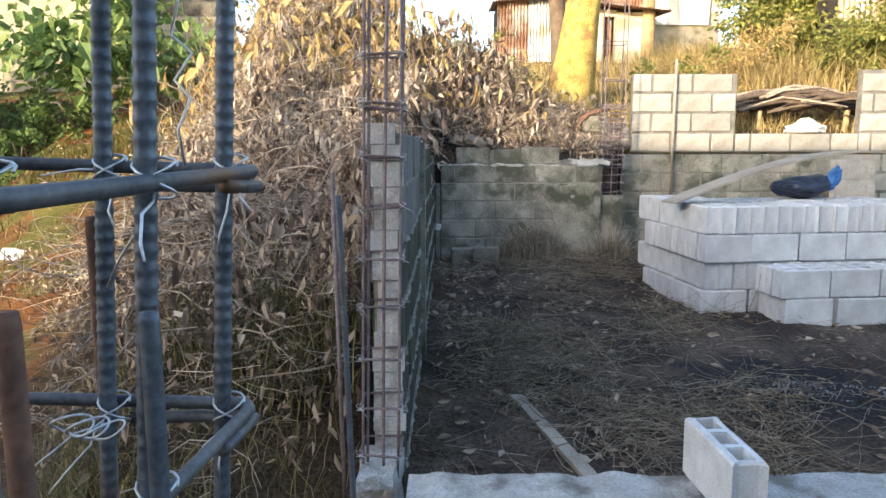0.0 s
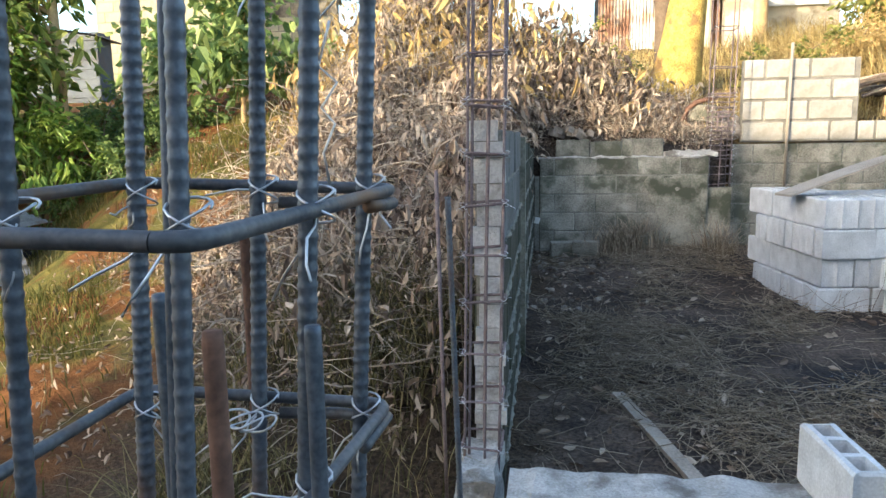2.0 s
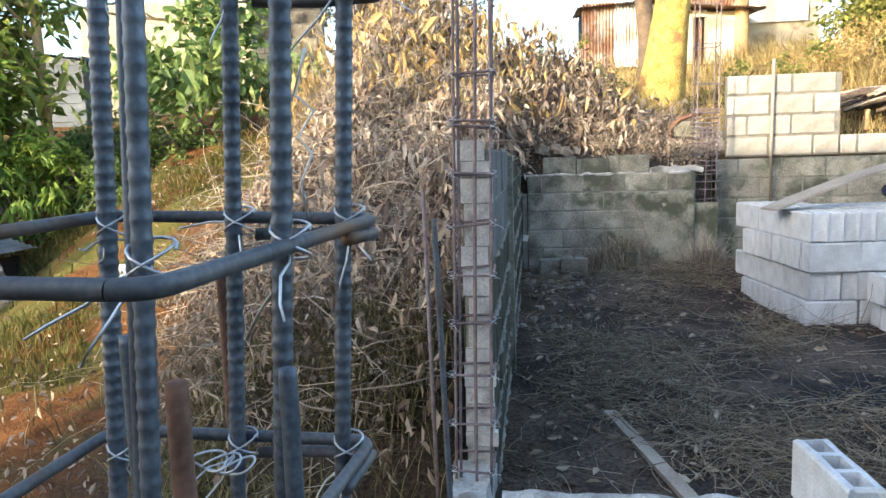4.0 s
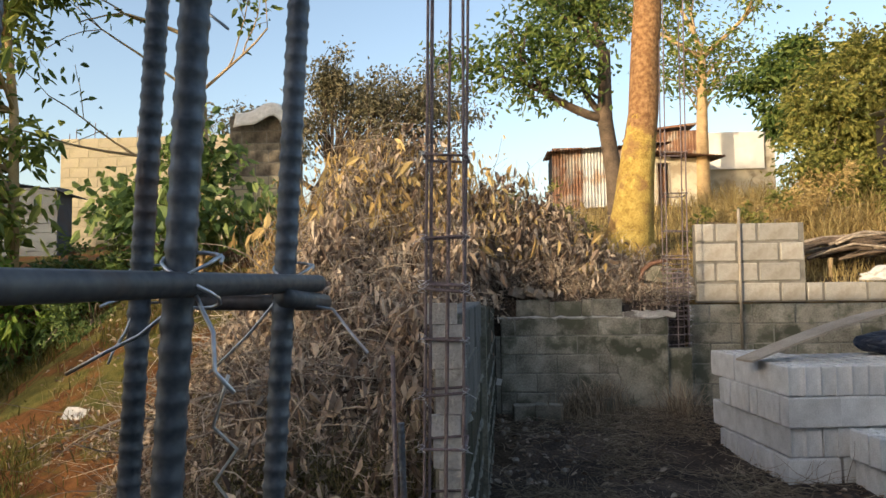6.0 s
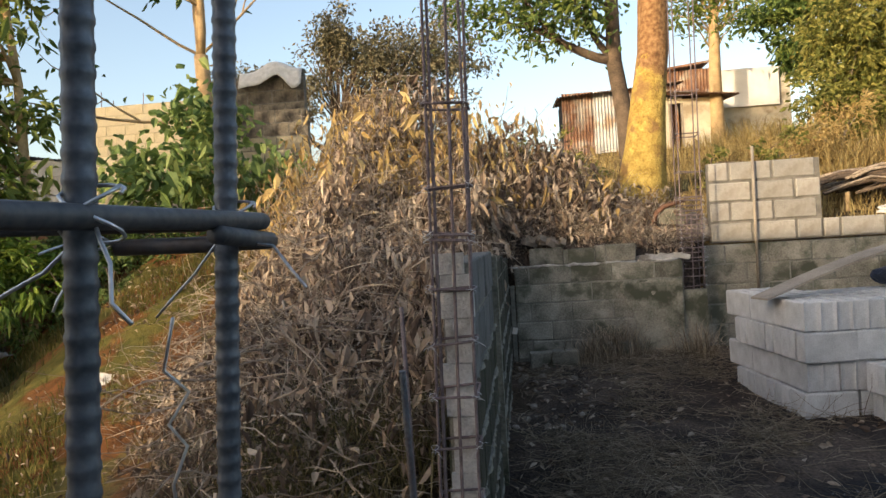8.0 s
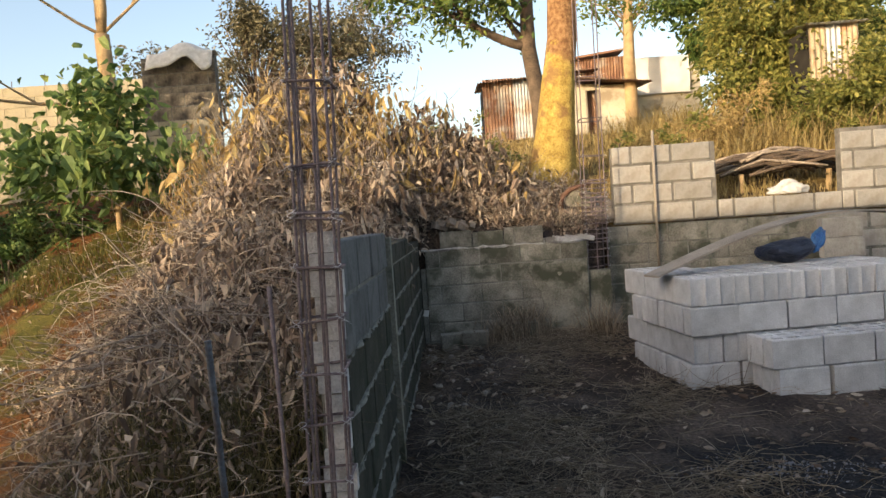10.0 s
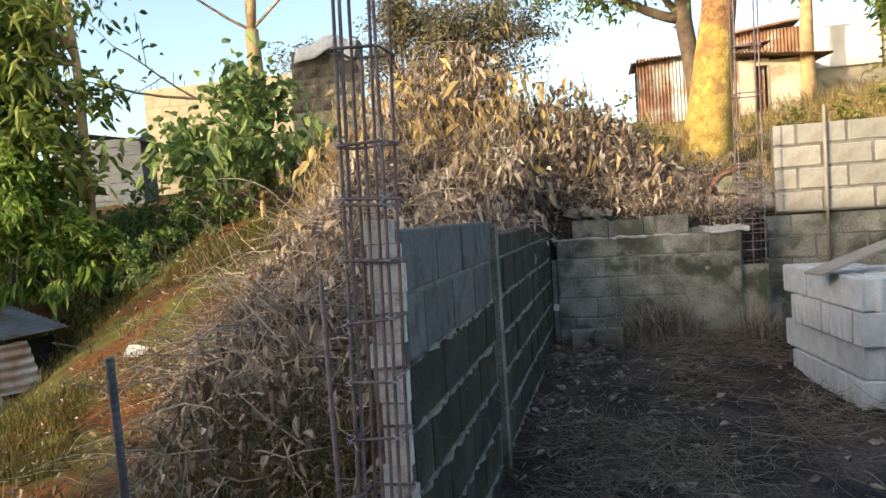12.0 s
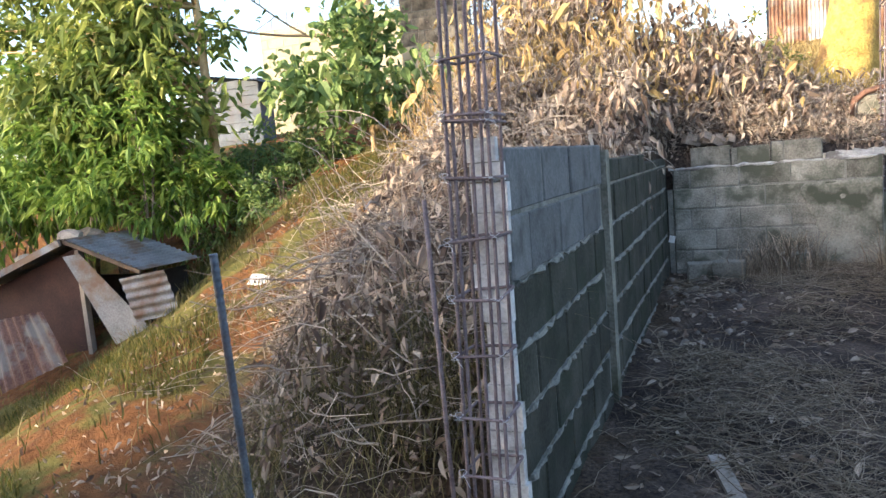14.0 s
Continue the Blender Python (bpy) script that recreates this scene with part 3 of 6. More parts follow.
            x = x0 + (1.5 - x0) * i / n
            vs.append((x, 6.763 + 0.008 * noise.noise((x * 4, z * 4, 2)) + 0.004 * noise.noise((x * 14, z * 14, 2)), z))
    for j in range(m):
        for i in range(n):
            fs.append((j * (n + 1) + i, j * (n + 1) + i + 1, (j + 1) * (n + 1) + i + 1, (j + 1) * (n + 1) + i))
    pob = put("plaster_coat", pl.add(vs, fs), PLASTER, smooth=True)
    sol = pob.modifiers.new("thickness", "SOLIDIFY")
    sol.thickness, sol.offset = 0.012, -1
    tagged(pob, "thin grey plaster coat flaking off the old wall", "plaster", kind="structure")
    # jamb beside the column
    jam = put("pier", Geo().box(1.5, 1.72, 6.8, 6.93, 0.1, 0.9), PLASTER)
    tagged(jam, "stained concrete stub at the foot of the column", "pier", kind="structure")
    # rear wall with new courses
    block_wall("wall_rear_old", "old damp block wall, dark grey", (1.78, 7.18), 0.0, 5.2, 0.14,
               [(0, 5.2, 1.3)], 0.12, lambda s, k: BLOCK_OLD if s < 2.1 or s > 2.9 else BLOCK_LAID, MORTAR_OLD, course=0.193, unit=0.4, seed=11)
    block_wall("wall_rear_new", "freshly laid pale grey blocks in stepped courses", (1.86, 7.18), 0.0, 5.0, 1.31,
               [(0, 1.04, 2.09), (1.04, 2.28, 1.505), (2.27, 5.0, 2.13)], 0.11, lambda s, k: BLOCK_LAID, MORTAR, course=0.195, unit=0.4, seed=12, proud=0.013)
    # closing walls out of sight
    block_wall("wall_east", "old block wall closing the plot", (7.0, 2.0), 90, 5.2, 0.1, [(0, 5.2, 1.5)], 0.12, lambda s, k: BLOCK_OLD, MORTAR_OLD, seed=14)
    # ground beam under the wall to come
    g = Geo()
    n = 160
    vs, fs = [], []
    for i in range(n + 1):
        x = -0.08 + 4.7 * i / n
        for dy, z in ((-0.3, 0.02), (-0.29, 0.33), (-0.27, 0.355), (0.05, 0.36), (0.075, 0.33), (0.08, 0.02)):
            vs.append((x, 2.0 + dy + 0.02 * noise.noise((x * 6, dy * 9, 1)) + 0.008 * noise.noise((x * 22, dy * 9, 1)), z + (0.016 * noise.noise((x * 8, dy * 12, 4)) + 0.007 * noise.noise((x * 25, dy * 20, 4)) if z > 0.1 else 0)))
    for i in range(n):
        for k in range(5):
            fs.append((i * 6 + k, i * 6 + k + 1, (i + 1) * 6 + k + 1, (i + 1) * 6 + k))
    beam = put("ground_beam", g.add(vs, fs + [tuple(range(6))[::-1], tuple(n * 6 + k for k in range(6))]), CONCRETE)
    tagged(beam, "low rough concrete beam across the front of the plot", "concrete beam", kind="structure")


build_plot_walls()


# unseen house added behind the camera, so that its shadow lies over the plot
def build_shade_casters():
    ob = put("added_shade_wall", Geo().box(-7.8, 9.0, -3.6, -3.4, -0.8, 4.55), BOUNCE_PAINT)
    tagged(ob, "unseen plain wall added behind the plot to shade it", "house wall", kind="structure")
    # unseen wall added on the left to keep the low hut shaded
    ob = put("neighbour_wall", Geo().box(-16.0, -8.6, 0.2, 0.4, -2.5, 3.0), PLASTER)
    tagged(ob, "unseen plain wall added on the left to shade the hut", "house wall", kind="structure")
    ob = put("house_roof", Geo().box(-7.9, 9.2, -8.5, -3.3, 4.55, 4.65), TIN_GREY)
    tagged(ob, "unseen flat grey metal roof added on the shade wall", "roof", kind="structure")


build_shade_casters()

# ---- steel ----
def ribbed_bar(p, q, r, pitch=0.008, sides=8):
    """A deformed bar from p to q."""
    p, q = Vector(p), Vector(q)
    n = max(2, int((q - p).length / pitch))
    pts, rad = [], []
    for i in range(n):
        for f, k in ((0.0, 1.0), (0.45, 1.0), (0.6, 1.1), (0.8, 1.1)):
            pts.append(p.lerp(q, (i + f) / n))
            rad.append(r * k)
    return Geo().tube(pts, rad, sides)


def rounded_loop(corners, bend=0.02, steps=4):
    out = []
    n = len(corners)
    for i in range(n):
        a, b, c = Vector(corners[i - 1]), Vector(corners[i]), Vector(corners[(i + 1) % n])
        p, q = b + (a - b).normalized() * bend, b + (c - b).normalized() * bend
        for k in range(steps + 1):
            t = k / steps
            out.append(p * (1 - t) ** 2 + b * 2 * t * (1 - t) + q * t ** 2)
    return out + [out[0]]


def wire_tie(at, r, tails, seed, turns=2):
    """A twist of thin wire round a crossing, with loose ends."""
    rr = random.Random(seed)
    c = Vector(at)
    g = Geo()
    pts = []
    for i in range(turns * 12 + 1):
        w = 2 * math.pi * i / 12
        pts.append(c + Vector((r * 1.25 * math.cos(w), r * 1.1 * math.sin(w), r * 1.3 * math.sin(w * 0.5 + 0.7) + 0.0006 * i / 6)))
    g.tube(pts, 0.0007, 5)
    for way in tails:
        d = Vector(way)
        path = [c + d * t + Vector([rr.uniform(-1, 1) * 0.003 for _ in range(3)]) * (1 if t > 0 else 0) for t in (0, 0.25, 0.5, 0.75, 1.0)]
        g.tube(path, 0.0007, 5)
    return g


def near_cage():
    """Column cage close to the camera."""
    cage = thing("rebar_cage", "column cage of ribbed steel bars tied with wire, bluish grey", "rebar cage", group="rebar cages", at=(-0.15, 0.27, 0.0))
    inv = Matrix.Translation((0.15, -0.27, 0.0))
    base = 0.0

    def sub(name, g, mat, label="", under=None):
        # the whole cage leans a little
        g.v = [tuple(inv @ Vector((p[0] + 0.054 * (p[2] - 1.35), p[1], p[2]))) for p in g.v]
        return put(name, g, mat, under or cage, label, smooth=True)

    bars = [(-0.11, 0.2, 0.0038), (-0.0795, 0.265, 0.0047), (-0.08, 0.372, 0.005), (-0.151, 0.373, 0.005), (-0.226, 0.357, 0.0056), (-0.186, 0.2, 0.004)]
    made = []
    for x, y, r in bars:
        made.append(sub("bar", ribbed_bar((x, y, base), (x, y, 2.6), r), REBAR))
    # plain bar beside the front corner bar
    sub("bar", Geo().tube([(-0.119, 0.206, 0.0), (-0.116, 0.206, 2.6)], 0.003, 10), REBAR)
    for z in (0.63, 0.78, 0.925, 1.075, 1.222, 1.368, 1.511, 1.674, 1.83, 1.98, 2.13):
        j = 0.004 * math.sin(z * 40)
        loop = rounded_loop([(-0.082, 0.157, z - 0.001), (-0.064, 0.386, z), (-0.242, 0.384 + j, z + 0.006), (-0.252, 0.155, z + 0.003)], 0.014)
        hook = [Vector((-0.066, 0.33, z - 0.006)), Vector((-0.064, 0.384, z - 0.009)), Vector((-0.1, 0.388, z - 0.009)), Vector((-0.14, 0.382, z - 0.008))]
        ring = sub("stirrup", Geo().tube(loop, 0.004, 10, caps=False), STIRRUP)
        sub("hook", Geo().tube(hook, 0.004, 10), STIRRUP, under=ring)
    k = 0
    for z in (1.222, 1.368, 1.511, 1.674):
        for (x, y, r), owner in zip(bars, made):
            k += 1
            rr = random.Random(k)
            tails = [(rr.uniform(-0.045, 0.045), rr.uniform(-0.03, 0.01), rr.uniform(-0.05, -0.02)), (rr.uniform(-0.05, 0.03), rr.uniform(-0.03, 0.0), rr.uniform(-0.045, 0.01))]
            sub("tie_wire", wire_tie((x + 0.004, y, z), 0.0075, tails, k), WIRE, "bright twisted tie wire", owner)
    # loose coil of wire on the lower stirrup
    g = Geo()
    for s in range(3):
        c = Vector((-0.158 + 0.006 * s, 0.345, 1.224 - 0.002 * s))
        pts = [c + Vector((0.012 * math.cos(w) + 0.003 * s, 0.004 * math.sin(w * 2), 0.006 * math.sin(w + 0.4 * s))) for w in np.linspace(0, 2 * math.pi, 22)]
        g.tube(pts, 0.0008, 5, caps=False)
    sub("wire_coil", g, WIRE, "small coil of bright tie wire")
    # crinkled wire hanging behind
    pts = [(-0.10, 0.36, 1.47), (-0.11, 0.37, 1.445), (-0.098, 0.37, 1.435), (-0.108, 0.37, 1.42), (-0.099, 0.37, 1.41), (-0.106, 0.37, 1.392), (-0.1, 0.365, 1.372)]
    sub("wire_coil", Geo().tube(pts, 0.0009, 5), WIRE)


near_cage()


def starter_bar(x, y, top, r, label, mat):
    ob = put("starter_bar", Geo().tube([(x, y, 0.0), (x + 0.002, y, top * 0.5), (x + 0.003, y, top - 0.004), (x + 0.003, y, top)], [r, r, r, r * 0.9], 12), mat, smooth=True)
    tagged(ob, label, "steel bar", group="starter bars")


starter_bar(-0.088, 0.174, 1.332, 0.0040, "thick rusty brown starter bar standing in the ground", RUST)
starter_bar(-0.173, 0.395, 1.34, 0.0045, "thin rusty brown starter bar standing in the ground", RUST)
starter_bar(-0.163, 0.266, 1.324, 0.0042, "dark steel starter bar standing in the ground", REBAR)
starter_bar(-0.075, 0.245, 1.315, 0.0042, "dark steel starter bar standing in the ground", REBAR)


def column_cage(name, label, x0, x1, y0, y1, z0, z1, stirrups, bars, lean, r=0.005, group="rebar cages"):
    """A tall column cage with open top. lean: shift in x and y for each metre of height."""
    cage = thing(name, label, "rebar cage", group=group, at=((x0 + x1) / 2, (y0 + y1) / 2, z0))
    inv = Matrix.Translation((-(x0 + x1) / 2, -(y0 + y1) / 2, -z0))

    def sub(nm, g, mat, under=None):
        g.v = [tuple(inv @ Vector(p)) for p in g.v]
        return put(nm, g, mat, under or cage, smooth=True)

    rr = random.Random(len(name) + int(x0 * 100))
    for fx, fy, top in bars:
        x, y = x0 + (x1 - x0) * fx, y0 + (y1 - y0) * fy
        a, b = rr.uniform(-0.006, 0.006), rr.uniform(-0.006, 0.006)
        pts = [(x + lean[0] * (z - 1.4) + a * math.sin(z * 1.7), y + lean[1] * (z - 1.4) + b * math.sin(z * 2.1), z) for z in np.linspace(z0, top, 14)]
        sub("bar", Geo().tube(pts, r, 8), CAGE_STEEL)
    for z in stirrups:
        dx, dy = lean[0] * (z - 1.4), lean[1] * (z - 1.4)
        t = [rr.uniform(-0.008, 0.008) for _ in range(4)]
        c = [(x0 - 0.01 + dx, y0 - 0.01 + dy, z + t[0]), (x1 + 0.01 + dx, y0 - 0.01 + dy, z + t[1]), (x1 + 0.01 + dx, y1 + 0.01 + dy, z + t[2]), (x0 - 0.01 + dx, y1 + 0.01 + dy, z + t[3])]
        ring = sub("stirrup", Geo().tube(rounded_loop(c, 0.01), r * 0.85, 7, caps=False), CAGE_STEEL)
        for q in (1, 0):
            sub("tie_wire", wire_tie(c[q], 0.009, [(rr.uniform(0.0, 0.04), -0.02, rr.uniform(-0.03, 0.03)), (rr.uniform(-0.03, 0.03), -0.02, rr.uniform(-0.03, 0.02))], rr.randrange(999)), WIRE, ring)
    return cage


column_cage("rebar_cage", "tall rusty column cage standing at the end of the block wall", -0.212, -0.102, 2.12, 2.24, 0.3, 3.6,
            [0.39, 0.55, 0.715, 0.88, 1.04, 1.19, 1.35, 1.495, 1.515, 1.655, 1.9],
            [(0, 0, 3.6), (1, 0, 3.5), (0.12, 0.1, 3.6), (0.5, 1, 2.9), (0, 1, 3.5), (1, 1, 3.55), (0.62, 0.05, 1.9)], (0.02, 0.0), 0.005)


def rough_stub():
    """A lump of concrete with broken edges."""
    bm = bmesh.new()
    bmesh.ops.create_cube(bm, size=1.0)
    bmesh.ops.subdivide_edges(bm, edges=bm.edges[:], cuts=7, use_grid_fill=True)
    for v in bm.verts:
        p = v.co
        k = 1 - 0.12 * max(0.0, p.z) * (abs(p.x) + abs(p.y))
        q = Vector((-0.18 + 0.125 * p.x * k, 2.1 + 0.34 * p.y * k, 0.17 + 0.38 * p.z))
        v.co = q + Vector([noise.noise(q * 9 + Vector((s, 0, 0))) * 0.02 + noise.noise(q * 30 + Vector((s, 0, 0))) * 0.008 for s in (1, 5, 9)])
    me = bpy.data.meshes.new("column_stub")
    bm.to_mesh(me)
    bm.free()
    return me


foot = put("column_stub", rough_stub(), CONCRETE)
tagged(foot, "rough pale concrete stub at the foot of the column cage", "concrete stub", kind="structure")
# ragged concrete of the wall's end
g = Geo()
rr = random.Random(3)
z = 0.35
while z < 1.44:
    h = rr.uniform(0.05, 0.1)
    g.box(-0.205 + rr.uniform(-0.015, 0.01), -0.118 + rr.uniform(-0.01, 0.012), 2.262 + rr.uniform(-0.008, 0.006), 2.292, z, z + h * 0.94, pose(0, 0, 0, 0, 0, rr.uniform(-0.3, 0.3)))
    z += h
tagged(put("wall_end_concrete", g, PALE_CONCRETE), "pale ragged concrete facing at the end of the block wall", "concrete", kind="structure")
column_cage("rebar_cage", "rusty column cage rising between two old walls", 1.53, 1.72, 6.86, 7.04, 0.86, 4.3,
            [0.93, 1.02, 1.1, 1.16, 1.2, 1.25, 1.29, 1.34, 1.38, 1.42, 1.46, 1.51, 1.55, 1.6, 1.64, 1.69, 1.74, 1.77, 2.0, 2.35, 2.75], [(0, 0, 4.3), (1, 0, 4.3), (0, 1, 3.9), (1, 1, 4.1), (0.5, 0, 1.6), (0.5, 1, 1.6)], (0.012, 0.0), 0.006)
ob = put("wall_rod", Geo().tube([(2.27, 7.09, 0.86), (2.27, 7.085, 1.6), (2.275, 7.09, 2.22)], 0.014, 8), WOOD, smooth=True)
tagged(ob, "thin weathered pole standing against the new blocks", "pole")
ob = put("steel_rod", Geo().tube([(-0.305, 2.2, 0.0), (-0.315, 2.2, 0.6), (-0.325, 2.2, 1.298)], 0.007, 8), CAGE_STEEL, smooth=True)
tagged(ob, "single rusty steel rod standing beside the column cage", "steel rod")
ob = put("steel_rod", ribbed_bar((-0.1, 1.14, -0.1), (-0.134, 1.125, 1.303), 0.0052, 0.01), REBAR, smooth=True)
tagged(ob, "grey ribbed steel rod driven upright into the ground", "steel rod")


# ---- loose blocks ----
def hollow_block_mesh(l, w, h, name="hollow_block", seed=0, mat=None):
    """A hollow concrete block with three cores, long side along x, cores upright."""
    r = random.Random(seed)
    t = 0.022
    core = (l - 4 * t) / 3
    xs = [0, t, t + core, 2 * t + core, 2 * t + 2 * core, 3 * t + 2 * core, 3 * t + 3 * core, l]
    ys = [0, t, w - t, w]
    zs = [(0.0, 1), (0.009, 0), (h - 0.009, 0), (h, 1)]
    vid, verts, faces = {}, [], []

    def v(i, j, k):
        if (i, j, k) not in vid:
            vid[i, j, k] = len(verts)
            z, rim = zs[k]
            ex = 0.006 * rim + (0.008 if j in (1, 2) else 0.0)
            ex = ex if i == 0 else -ex if i == 7 else 0
            ey = (0.006 if j == 0 else -0.006 if j == 3 else 0) * rim
            verts.append((xs[i] - l / 2 + ex + r.uniform(-0.0015, 0.0015), ys[j] - w / 2 + ey + r.uniform(-0.0015, 0.0015), z + r.uniform(-0.002, 0.001)))
        return vid[i, j, k]

    hole = lambda i, j: j == 1 and i in (1, 3, 5)
    solid = lambda i, j: 0 <= i < 7 and 0 <= j < 3 and not hole(i, j)
    for i in range(7):
        for j in range(3):
            if hole(i, j):
                continue
            faces.append((v(i, j, 3), v(i + 1, j, 3), v(i + 1, j + 1, 3), v(i, j + 1, 3)))
            faces.append((v(i, j, 0), v(i, j + 1, 0), v(i + 1, j + 1, 0), v(i + 1, j, 0)))
            for k in range(3):
                if not solid(i - 1, j):
                    faces.append((v(i, j, k), v(i, j, k + 1), v(i, j + 1, k + 1), v(i, j + 1, k)))
                if not solid(i + 1, j):
                    faces.append((v(i + 1, j, k), v(i + 1, j + 1, k), v(i + 1, j + 1, k + 1), v(i + 1, j, k + 1)))
                if not solid(i, j - 1):
                    faces.append((v(i, j, k), v(i + 1, j, k), v(i + 1, j, k + 1), v(i, j, k + 1)))
                if not solid(i, j + 1):
                    faces.append((v(i, j + 1, k), v(i, j + 1, k + 1), v(i + 1, j + 1, k + 1), v(i + 1, j + 1, k)))
    me = bpy.data.meshes.new(name)
    me.from_pydata(verts, [], faces)
    me.materials.append(mat or BLOCK_NEW)
    me.update()
    return me


HOLLOW = [hollow_block_mesh(0.385, 0.098, 0.188, seed=s) for s in range(3)]
SHORT = [hollow_block_mesh(0.335, 0.098, 0.188, seed=s) for s in range(3)]
STACK_YAW = 7.0
STACK_AT = (1.765, 4.66, 0.212)


def build_stack():
    """Stack of hollow blocks in crossed layers on the plot floor."""
    rr = random.Random(21)
    base = pose(*STACK_AT, 0, 0, STACK_YAW)

    def lay(x, y, z, yaw, roll=0, kind=HOLLOW):
        ob = new("hollow_block", rr.choice(kind))
        ob.matrix_world = base @ pose(x + rr.uniform(-0.005, 0.005), y + rr.uniform(-0.012, 0.012), z, roll, 0, yaw + rr.uniform(-1.5, 1.5))
        tagged(ob, "new pale grey hollow concrete block in a stack", "concrete block", group="stacked blocks")

    H = 0.191
    # layers in turn: ends to the side and long faces to the front, then the other way round
    for layer in range(4):
        z = layer * H
        ox, oy = ((-0.02, 0.0), (0.012, 0.012), (-0.018, -0.012), (0.0, 0.0))[layer]
        if layer % 2 == 1:
            for row in range(3):
                for i in range(17):
                    if row == 2 and i > 3:
                        continue
                    lay(0.052 + 0.101 * i + ox, 0.195 + 0.39 * row + oy, z, 90)
        else:
            for row in range(10):
                for i in range(5):
                    lay(0.17 + 0.345 * i + ox, 0.055 + 0.101 * row + oy, z, 0, 0, SHORT)
    # a second, lower heap set against the front
    for layer in range(2):
        z = layer * H
        for row in range(3):
            for i in range(3):
                lay(0.52 + 0.35 * i + (0.04 if layer == 0 else 0.0), -0.07 - 0.101 * row - (0.012 if layer == 0 else 0.0), z, 0, 0, SHORT)
    for i in range(4):
        lay(1.5 + 0.101 * i, -0.2, 0, 90)


build_stack()


def build_loose():
    # bent board from the stack to the rear wall
    g = Geo()
    n = 24
    vs, fs = [], []
    top = STACK_AT[2] + 4 * 0.191
    for i in range(n + 1):
        t = i / n
        x = 1.6 + 2.25 * t
        y = 4.96 + 0.76 * t
        z = top + 0.012 + 0.35 * math.sin(t / 0.73 * math.pi * 0.5)
        for w, dz in ((-0.09, 0), (0.09, 0), (0.09, -0.014), (-0.09, -0.014)):
            vs.append((x + w * 0.3, y - w * 0.95, z + dz))
    for i in range(n):
        for k in range(4):
            fs.append((i * 4 + k, i * 4 + (k + 1) % 4, (i + 1) * 4 + (k + 1) % 4, (i + 1) * 4 + k))
    fs += [(3, 2, 1, 0), tuple(n * 4 + k for k in range(4))]
    tagged(put("board", g.add(vs, fs), WOOD), "long thin weathered board bent over the block stack", "board")
    # pillar of blocks that carries the far end of the board
    rr = random.Random(17)
    worn = hollow_block_mesh(0.385, 0.098, 0.188, seed=5, mat=BLOCK_LAID)
    for k in range(5):
        ob = new("hollow_block", worn)
        ob.matrix_world = pose(3.95 + rr.uniform(-0.01, 0.01), 6.85, ground_z(3.95, 6.85) - 0.01 + 0.189 * k, 0, 0, rr.uniform(-2, 2))
        tagged(ob, "pale hollow block in a single pillar before the wall", "concrete block", group="pillar blocks")
    # dark plastic bag on the stack
    bag = thing("bag", "dark blue plastic bag with a bright blue knot on the blocks", "bag", at=(2.76, 5.42, top))
    bm = bmesh.new()
    bmesh.ops.create_icosphere(bm, subdivisions=4, radius=1.0)
    for v in bm.verts:
        p = v.co.copy()
        k = 1 + 0.18 * noise.noise(p * 1.7) + 0.08 * noise.noise(p * 5)
        v.co = Vector((p.x * 0.22 * k, p.y * 0.15 * k, max(-0.085, p.z * 0.085 * k) + 0.085 + 0.04 * max(0, p.x)))
    me = bpy.data.meshes.new("sack")
    bm.to_mesh(me)
    bm.free()
    put("sack", me, CLOTH, bag)
    bm = bmesh.new()
    bmesh.ops.create_icosphere(bm, subdivisions=3, radius=1.0)
    for v in bm.verts:
        p = v.co.copy()
        k = 1 + 0.35 * noise.noise(p * 2.3)
        v.co = Vector((p.x * 0.05 * k + 0.22 + 0.03 * p.z, p.y * 0.05 * k - 0.03, p.z * 0.09 * k + 0.15))
    me = bpy.data.meshes.new("knot")
    bm.to_mesh(me)
    bm.free()
    put("knot", me, CLOTH_BLUE, bag, "bright blue knotted plastic")
    # crumpled white sack on the low course of the rear wall
    bm = bmesh.new()
    bmesh.ops.create_icosphere(bm, subdivisions=4, radius=1.0)
    for v in bm.verts:
        p = v.co.copy()
        k = 1 + 0.4 * noise.noise(p * 2.0 + Vector((3, 0, 0))) + 0.12 * noise.noise(p * 7)
        v.co = Vector((p.x * 0.2 * k, p.y * 0.09 * k, max(-0.03, p.z * 0.07 * k + 0.08 * max(0, 0.6 - abs(p.x)) * (p.z > 0))))
    me = bpy.data.meshes.new("sack")
    bm.to_mesh(me)
    bm.free()
    ob = put("sack", me, SACK)
    ob.location = (3.62, 7.18, 1.535)
    tagged(ob, "crumpled white plastic sack lying on the low wall", "sack")
    # one block on the beam
    ob = new("hollow_block", SHORT[0])
    ob.matrix_world = pose(0.842, 1.9, 0.358, 0, 0, 93)
    tagged(ob, "single pale grey hollow block standing on the concrete beam", "concrete block")
    # plank on the plot floor
    m = pose(0.47, 2.72, ground_z(0.47, 2.72) + 0.008, 0, 1.0, -76)
    g = Geo().box(-0.45, 0.45, -0.028, 0.028, -0.011, 0.011, m)
    tagged(put("plank", g, WOOD), "narrow weathered wooden plank lying on the soil", "plank")
    # half blocks at the foot of the end wall
    for x, y, yaw in ((0.18, 6.55, 8), (0.38, 6.5, -4), (0.85, 6.55, 3)):
        ob = new("block_piece", block_mesh(0.26, 0.1, 0.19, BLOCK_OLD, 5))
        ob.matrix_world = pose(x, y, ground_z(x, y) + 0.05, 4, 0, yaw)
        tagged(ob, "old stained block half sunk in the soil", "concrete block", group="sunken blocks")
